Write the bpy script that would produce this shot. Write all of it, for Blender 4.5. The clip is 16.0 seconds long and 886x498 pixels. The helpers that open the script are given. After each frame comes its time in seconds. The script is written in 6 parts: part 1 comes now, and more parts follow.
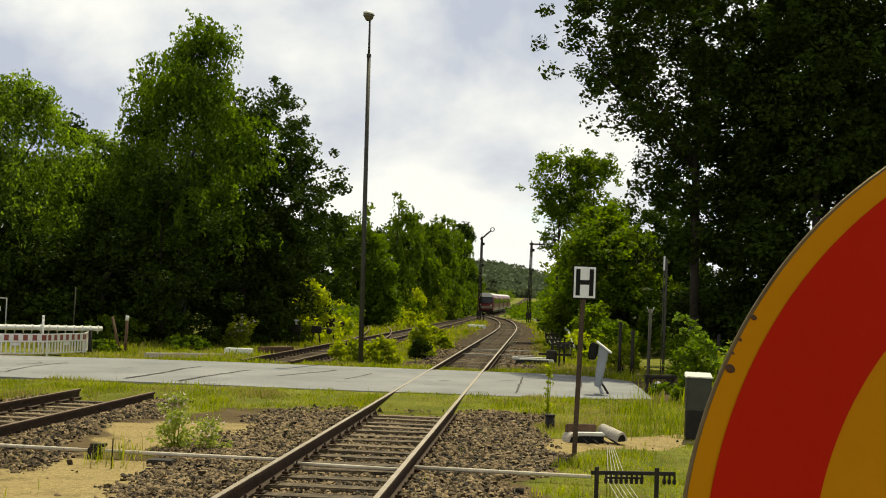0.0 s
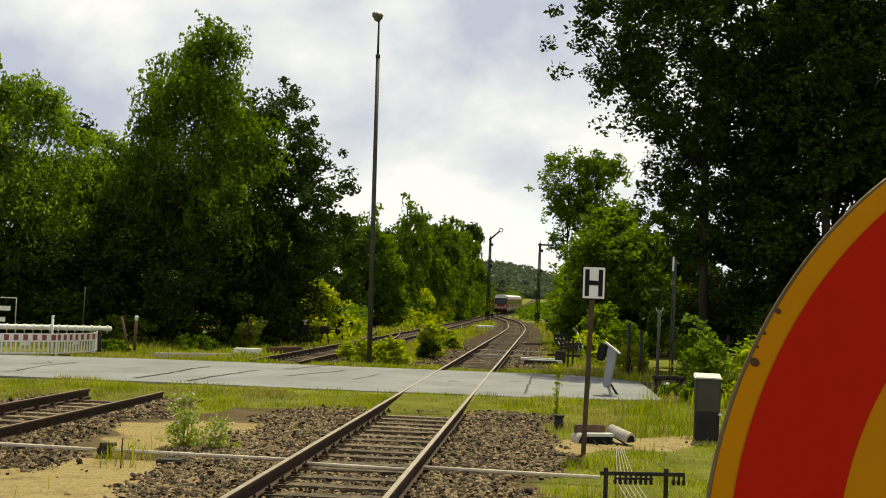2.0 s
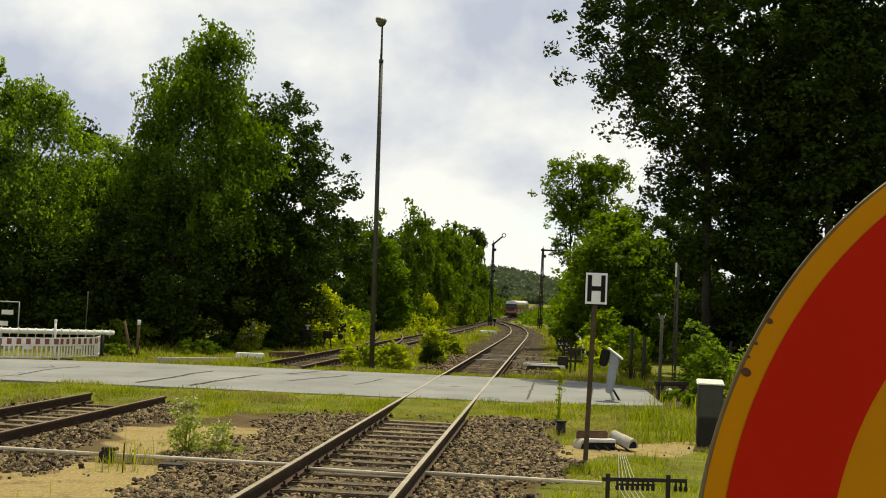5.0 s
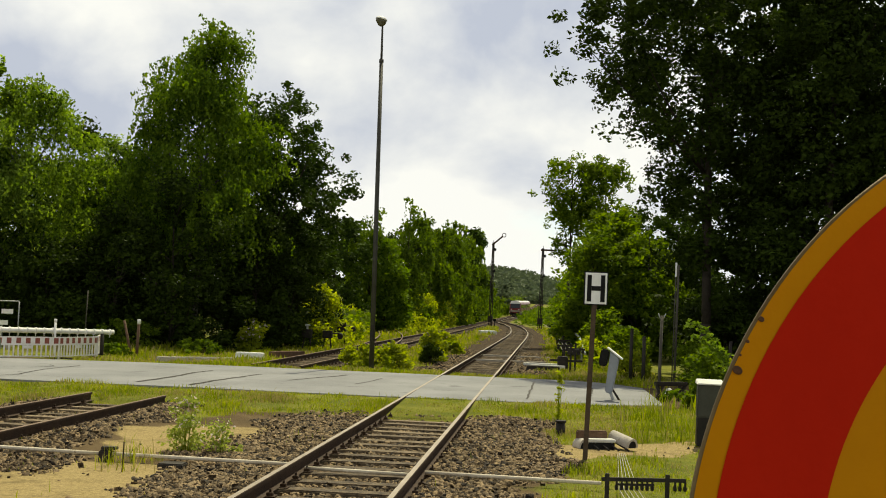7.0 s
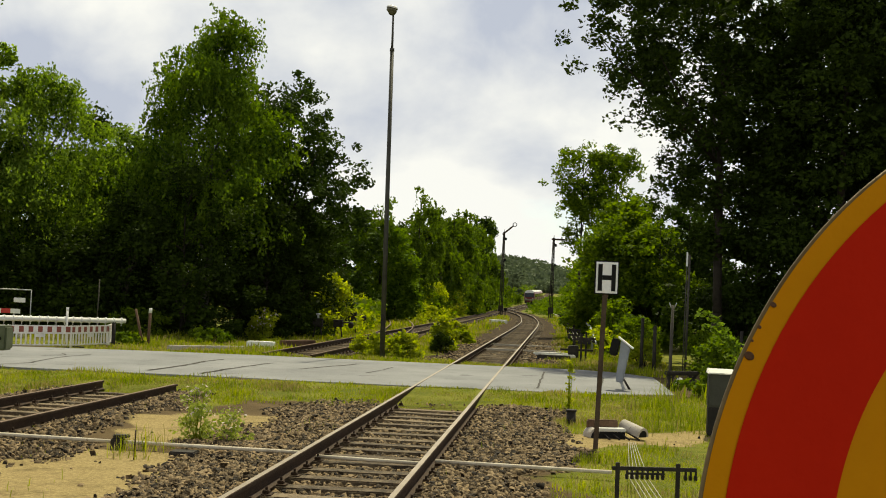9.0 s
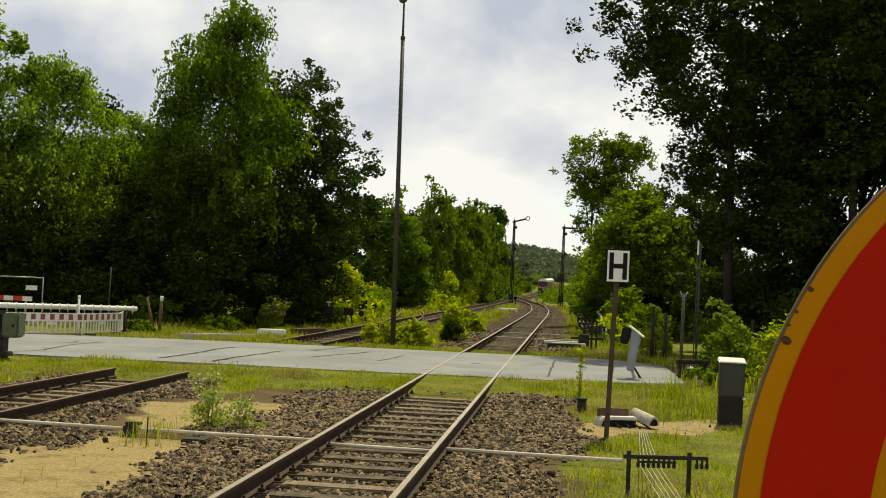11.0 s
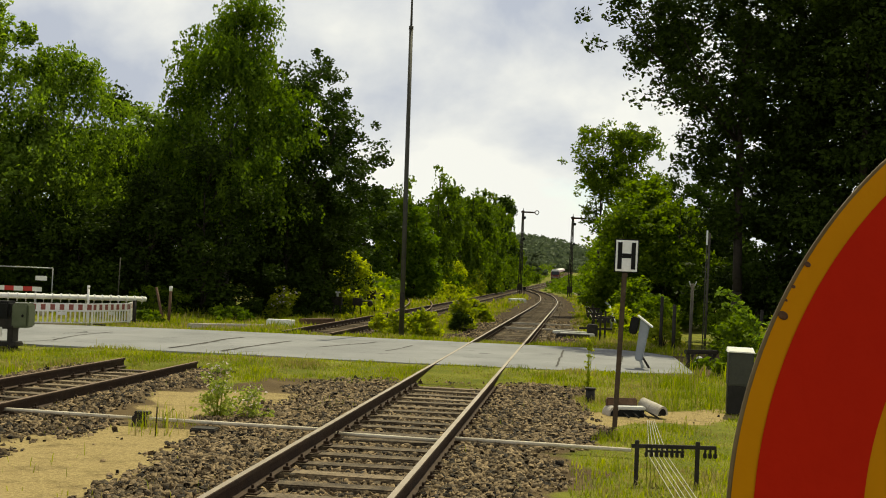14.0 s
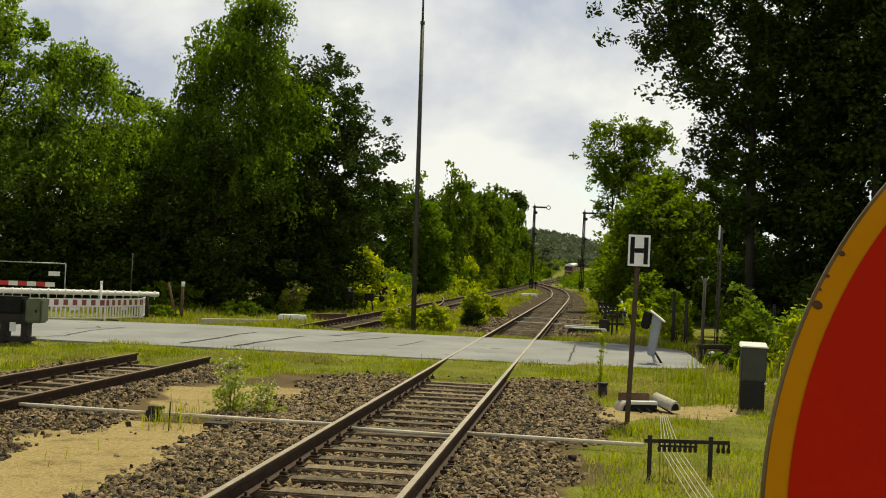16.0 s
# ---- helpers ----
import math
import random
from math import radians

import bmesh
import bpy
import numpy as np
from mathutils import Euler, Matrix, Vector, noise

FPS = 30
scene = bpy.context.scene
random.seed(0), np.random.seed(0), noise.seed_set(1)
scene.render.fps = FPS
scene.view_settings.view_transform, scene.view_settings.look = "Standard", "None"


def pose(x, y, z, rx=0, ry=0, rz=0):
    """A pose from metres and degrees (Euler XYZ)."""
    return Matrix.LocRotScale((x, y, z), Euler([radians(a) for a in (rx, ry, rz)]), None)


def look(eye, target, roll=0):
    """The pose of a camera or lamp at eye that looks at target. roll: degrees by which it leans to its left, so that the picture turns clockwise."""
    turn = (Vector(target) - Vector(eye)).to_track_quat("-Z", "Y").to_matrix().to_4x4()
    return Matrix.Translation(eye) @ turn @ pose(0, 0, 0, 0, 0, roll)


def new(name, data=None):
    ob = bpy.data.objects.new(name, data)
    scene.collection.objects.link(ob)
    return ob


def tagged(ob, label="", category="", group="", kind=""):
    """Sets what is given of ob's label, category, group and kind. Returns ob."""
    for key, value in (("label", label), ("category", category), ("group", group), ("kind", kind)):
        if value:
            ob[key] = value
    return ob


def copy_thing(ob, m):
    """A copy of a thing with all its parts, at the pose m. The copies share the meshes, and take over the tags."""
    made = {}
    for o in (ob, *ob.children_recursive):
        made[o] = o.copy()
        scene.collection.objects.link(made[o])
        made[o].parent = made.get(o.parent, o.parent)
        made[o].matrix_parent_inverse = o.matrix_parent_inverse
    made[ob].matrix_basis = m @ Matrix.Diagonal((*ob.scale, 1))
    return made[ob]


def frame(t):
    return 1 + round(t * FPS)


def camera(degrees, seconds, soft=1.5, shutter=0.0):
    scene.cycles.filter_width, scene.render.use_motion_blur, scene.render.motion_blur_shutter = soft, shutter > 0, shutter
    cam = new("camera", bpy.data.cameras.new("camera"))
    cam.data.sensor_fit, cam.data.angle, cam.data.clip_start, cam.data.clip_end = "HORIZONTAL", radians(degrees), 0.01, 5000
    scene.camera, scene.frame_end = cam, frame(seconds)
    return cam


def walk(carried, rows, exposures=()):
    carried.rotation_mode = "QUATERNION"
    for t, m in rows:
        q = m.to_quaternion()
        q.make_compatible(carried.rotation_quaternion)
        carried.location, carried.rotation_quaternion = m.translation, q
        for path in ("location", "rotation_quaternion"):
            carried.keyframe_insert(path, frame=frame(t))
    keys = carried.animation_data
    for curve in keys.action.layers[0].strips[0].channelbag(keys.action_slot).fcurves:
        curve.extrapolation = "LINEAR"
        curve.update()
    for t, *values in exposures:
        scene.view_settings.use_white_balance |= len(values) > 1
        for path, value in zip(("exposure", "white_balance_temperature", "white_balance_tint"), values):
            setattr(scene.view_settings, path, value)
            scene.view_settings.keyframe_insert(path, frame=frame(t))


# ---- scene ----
cam = camera(41.13, 16.0, soft=1.0)
walk(cam, [
    (0, look((0.0174, 0.0, 1.9317), (-1.5997, 19.9137, 2.8419), 1.893)),
    (0.5, look((0.0134, 0.0, 1.9318), (-1.6268, 19.9120, 2.8382), 1.879)),
    (1, look((0.0106, 0.0, 1.9286), (-1.6621, 19.9091, 2.8407), 1.936)),
    (1.5, look((0.0049, 0.0, 1.9262), (-1.7068, 19.9057, 2.8389), 1.950)),
    (2, look((0.0086, 0.0, 1.9269), (-1.7511, 19.9014, 2.8429), 1.985)),
    (2.5, look((0.0140, 0.0, 1.9302), (-1.7858, 19.8973, 2.8561), 1.969)),
    (3, look((0.0167, 0.0, 1.9303), (-1.8012, 19.8948, 2.8750), 2.004)),
    (3.5, look((0.0150, 0.0, 1.9306), (-1.8016, 19.8942, 2.8903), 2.034)),
    (4, look((0.0123, 0.0, 1.9295), (-1.7966, 19.8940, 2.9076), 2.081)),
    (6.5, look((0.0203, 0.0, 1.9296), (-1.7963, 19.8920, 2.9345), 2.185)),
    (7, look((0.0200, 0.0, 1.9285), (-1.7938, 19.8927, 2.9245), 2.210)),
    (7.5, look((0.0177, 0.0, 1.9264), (-1.8358, 19.8913, 2.8756), 2.185)),
    (8, look((0.0175, 0.0, 1.9257), (-1.8817, 19.8891, 2.8285), 2.194)),
    (8.5, look((0.0185, 0.0, 1.9261), (-1.9235, 19.8871, 2.7815), 2.162)),
    (9, look((0.0196, 0.0, 1.9262), (-1.9673, 19.8847, 2.7337), 2.269)),
    (11.5, look((0.0012, 0.0, 1.9205), (-2.1676, 19.8742, 2.4781), 2.321)),
    (12, look((-0.0001, 0.0, 1.9177), (-2.1800, 19.8741, 2.4353), 2.320)),
    (12.5, look((0.0001, 0.0, 1.9157), (-2.1880, 19.8738, 2.4112), 2.401)),
    (13, look((0.0032, 0.0, 1.9129), (-2.1845, 19.8742, 2.3906), 2.386)),
    (13.5, look((0.0064, 0.0, 1.9129), (-2.2338, 19.8689, 2.3712), 2.369)),
    (14, look((0.0121, 0.0, 1.9146), (-2.2794, 19.8635, 2.3514), 2.323)),
    (14.5, look((0.0147, 0.0, 1.9136), (-2.3283, 19.8579, 2.3312), 2.300)),
    (15, look((0.0145, 0.0, 1.9138), (-2.3704, 19.8534, 2.3054), 2.328)),
    (15.5, look((0.0086, 0.0, 1.9116), (-2.4179, 19.8488, 2.2797), 2.283)),
    (16, look((0.0000, 0.0, 1.9109), (-2.4791, 19.8427, 2.2583), 2.259)),
], exposures=[(0, 0.08, 6750, 4), (8, 0.05, 6750, 4), (16, -0.02, 6800, 3)])

# ---- light: broken cloud, sun high ahead, a little to the right ----
SUN_EL, SUN_DIR = radians(60), Vector((0.16, 0.98, 0)).normalized()
sun_vec = Vector((SUN_DIR.x * math.cos(SUN_EL), SUN_DIR.y * math.cos(SUN_EL), math.sin(SUN_EL)))
sun = new("sun", bpy.data.lights.new("sun", "SUN"))
sun.data.energy, sun.data.angle, sun.data.color = 5.0, radians(0.6), (1.0, 0.91, 0.66)
sun.matrix_basis = look(sun_vec * 100, (0, 0, 0))

world = bpy.data.worlds.new("sky")
scene.world = world
world.use_nodes = True
wt = world.node_tree
wt.nodes.clear()


def nd(tree, kind, **vals):
    n = tree.nodes.new(kind)
    for k, v in vals.items():
        if k in n.inputs:
            n.inputs[k].default_value = v
    return n


w_out = nd(wt, "ShaderNodeOutputWorld")
w_bg = nd(wt, "ShaderNodeBackground", Strength=1.0)
w_sky = nd(wt, "ShaderNodeTexSky")
w_sky.sky_type, w_sky.sun_disc = "NISHITA", False
w_sky.sun_elevation, w_sky.sun_rotation = SUN_EL, math.atan2(SUN_DIR.x, SUN_DIR.y)
w_skys = nd(wt, "ShaderNodeVectorMath")
w_skys.operation = "SCALE"
w_skys.inputs["Scale"].default_value = 0.14
wt.links.new(w_sky.outputs[0], w_skys.inputs[0])
w_co = nd(wt, "ShaderNodeTexCoord")
# clouds lie on a flat deck, so that they narrow towards the horizon
w_sep = nd(wt, "ShaderNodeSeparateXYZ")
wt.links.new(w_co.outputs["Generated"], w_sep.inputs[0])
w_h = nd(wt, "ShaderNodeMath")
w_h.operation = "MULTIPLY_ADD"
w_h.inputs[1].default_value, w_h.inputs[2].default_value = 0.7, 0.62
w_abs = nd(wt, "ShaderNodeMath")
w_abs.operation = "ABSOLUTE"
wt.links.new(w_sep.outputs["Z"], w_abs.inputs[0])
wt.links.new(w_abs.outputs[0], w_h.inputs[0])
w_inv = nd(wt, "ShaderNodeMath")
w_inv.operation = "DIVIDE"
w_inv.inputs[0].default_value = 1.0
wt.links.new(w_h.outputs[0], w_inv.inputs[1])
w_deck = nd(wt, "ShaderNodeVectorMath")
w_deck.operation = "SCALE"
wt.links.new(w_co.outputs["Generated"], w_deck.inputs[0])
wt.links.new(w_inv.outputs[0], w_deck.inputs["Scale"])
w_map = nd(wt, "ShaderNodeMapping")
w_map.inputs["Location"].default_value = (1.9, 0.6, 0.3)
wt.links.new(w_deck.outputs[0], w_map.inputs[0])
w_n1 = nd(wt, "ShaderNodeTexNoise", Scale=3.4, Detail=8.0, Roughness=0.52, Distortion=0.2)
w_n2 = nd(wt, "ShaderNodeTexNoise", Scale=4.6, Detail=10.0, Roughness=0.52, Distortion=0.15)
for n in (w_n1, w_n2):
    wt.links.new(w_map.outputs[0], n.inputs["Vector"])
w_r1 = nd(wt, "ShaderNodeValToRGB")
w_r1.color_ramp.elements[0].position, w_r1.color_ramp.elements[1].position = 0.24, 0.38
w_r2 = nd(wt, "ShaderNodeValToRGB")
w_r2.color_ramp.elements[0].position, w_r2.color_ramp.elements[0].color = 0.33, (0.52, 0.555, 0.68, 1)
w_r2.color_ramp.elements[1].position, w_r2.color_ramp.elements[1].color = 0.6, (0.95, 0.935, 0.925, 1)
wt.links.new(w_n1.outputs["Fac"], w_r1.inputs[0])
wt.links.new(w_n2.outputs["Fac"], w_r2.inputs[0])
w_mix = nd(wt, "ShaderNodeMix")
w_mix.data_type = "RGBA"
wt.links.new(w_r1.outputs[0], w_mix.inputs[0])
wt.links.new(w_skys.outputs[0], w_mix.inputs[6])
wt.links.new(w_r2.outputs[0], w_mix.inputs[7])
# cloud bases overhead are greyer than the lit flanks near the horizon
w_up = nd(wt, "ShaderNodeMapRange")
w_up.inputs["From Min"].default_value, w_up.inputs["From Max"].default_value = 0.3, 0.85
w_up.inputs["To Min"].default_value, w_up.inputs["To Max"].default_value = 1.0, 0.32
wt.links.new(w_sep.outputs["Z"], w_up.inputs["Value"])
w_dim = nd(wt, "ShaderNodeVectorMath")
w_dim.operation = "SCALE"
wt.links.new(w_mix.outputs[2], w_dim.inputs[0])
wt.links.new(w_up.outputs[0], w_dim.inputs["Scale"])
wt.links.new(w_dim.outputs[0], w_bg.inputs[0])
wt.links.new(w_bg.outputs[0], w_out.inputs[0])


# ---- materials ----
def surf(name, c1, c2, scale=4.0, rough=0.7, metal=0.0, bump=0.3, fine=40.0, spread=0.25, wear=None, wear_at=0.62, coords="Object", island=0.0, ob_rand=0.0, spec=0.3):
    """Two scales of colour variation, a fine relief and optional wear of a third colour."""
    m = bpy.data.materials.new(name)
    m.use_nodes = True
    t = m.node_tree
    b = t.nodes["Principled BSDF"]
    co = nd(t, "ShaderNodeTexCoord")
    geo = nd(t, "ShaderNodeNewGeometry")
    src = co.outputs["Object"] if coords == "Object" else geo.outputs["Position"]
    n1 = nd(t, "ShaderNodeTexNoise", Scale=scale, Detail=5.0, Roughness=0.6)
    n2 = nd(t, "ShaderNodeTexNoise", Scale=fine, Detail=3.0, Roughness=0.6)
    for n in (n1, n2):
        t.links.new(src, n.inputs["Vector"])
    r = nd(t, "ShaderNodeValToRGB")
    r.color_ramp.elements[0].position, r.color_ramp.elements[0].color = 0.5 - spread, (*c1, 1)
    r.color_ramp.elements[1].position, r.color_ramp.elements[1].color = 0.5 + spread, (*c2, 1)
    add = nd(t, "ShaderNodeMath")
    add.operation = "MULTIPLY_ADD"
    t.links.new(n2.outputs["Fac"], add.inputs[0])
    add.inputs[1].default_value = 0.45
    sub = nd(t, "ShaderNodeMath")
    sub.operation = "SUBTRACT"
    t.links.new(n1.outputs["Fac"], sub.inputs[0])
    sub.inputs[1].default_value = 0.225
    t.links.new(sub.outputs[0], add.inputs[2])
    fac = add.outputs[0]
    for amount, sock in ((island, "Random Per Island"), (ob_rand, "Random")):
        if amount:
            info = geo if sock != "Random" else nd(t, "ShaderNodeObjectInfo")
            a2 = nd(t, "ShaderNodeMath")
            a2.operation = "MULTIPLY_ADD"
            t.links.new(info.outputs[sock], a2.inputs[0])
            a2.inputs[1].default_value = amount
            a3 = nd(t, "ShaderNodeMath")
            a3.operation = "SUBTRACT"
            t.links.new(fac, a3.inputs[0])
            a3.inputs[1].default_value = amount / 2
            t.links.new(a3.outputs[0], a2.inputs[2])
            fac = a2.outputs[0]
    t.links.new(fac, r.inputs[0])
    colour = r.outputs[0]
    if wear:
        n3 = nd(t, "ShaderNodeTexNoise", Scale=scale * 2.3, Detail=6.0, Roughness=0.7)
        t.links.new(src, n3.inputs["Vector"])
        r3 = nd(t, "ShaderNodeValToRGB")
        r3.color_ramp.elements[0].position, r3.color_ramp.elements[1].position = wear_at, wear_at + 0.06
        t.links.new(n3.outputs["Fac"], r3.inputs[0])
        mx = nd(t, "ShaderNodeMix")
        mx.data_type = "RGBA"
        mx.inputs[7].default_value = (*wear, 1)
        t.links.new(r3.outputs[0], mx.inputs[0])
        t.links.new(colour, mx.inputs[6])
        colour = mx.outputs[2]
    t.links.new(colour, b.inputs["Base Color"])
    b.inputs["Roughness"].default_value, b.inputs["Metallic"].default_value = rough, metal
    b.inputs["Specular IOR Level"].default_value = spec
    if bump:
        bp = nd(t, "ShaderNodeBump", Strength=bump, Distance=0.02)
        t.links.new(n2.outputs["Fac"], bp.inputs["Height"])
        t.links.new(bp.outputs[0], b.inputs["Normal"])
    return m


def leafy(name, c1, c2, trans=0.35, rough=0.7, spec=0.08):
    """Leaf: diffuse with some light passing through, colour by leaf and by patch."""
    m = bpy.data.materials.new(name)
    m.use_nodes = True
    t = m.node_tree
    b = t.nodes["Principled BSDF"]
    out = t.nodes["Material Output"]
    geo = nd(t, "ShaderNodeNewGeometry")
    n1 = nd(t, "ShaderNodeTexNoise", Scale=0.7, Detail=3.0)
    t.links.new(geo.outputs["Position"], n1.inputs["Vector"])
    a = nd(t, "ShaderNodeMath")
    a.operation = "MULTIPLY_ADD"
    t.links.new(geo.outputs["Random Per Island"], a.inputs[0])
    a.inputs[1].default_value = 0.55
    s = nd(t, "ShaderNodeMath")
    s.operation = "SUBTRACT"
    s.inputs[1].default_value = 0.28
    t.links.new(n1.outputs["Fac"], s.inputs[0])
    t.links.new(s.outputs[0], a.inputs[2])
    r = nd(t, "ShaderNodeValToRGB")
    r.color_ramp.elements[0].position, r.color_ramp.elements[0].color = 0.1, (*c1, 1)
    r.color_ramp.elements[1].position, r.color_ramp.elements[1].color = 0.9, (*c2, 1)
    t.links.new(a.outputs[0], r.inputs[0])
    t.links.new(r.outputs[0], b.inputs["Base Color"])
    b.inputs["Roughness"].default_value = rough
    b.inputs["Specular IOR Level"].default_value = spec
    tr = nd(t, "ShaderNodeBsdfTranslucent")
    hs = nd(t, "ShaderNodeHueSaturation", Value=1.5, Saturation=1.15)
    t.links.new(r.outputs[0], hs.inputs["Color"])
    t.links.new(hs.outputs[0], tr.inputs["Color"])
    mx = nd(t, "ShaderNodeMixShader")
    mx.inputs[0].default_value = trans
    t.links.new(b.outputs[0], mx.inputs[1])
    t.links.new(tr.outputs[0], mx.inputs[2])
    t.links.new(mx.outputs[0], out.inputs["Surface"])
    return m


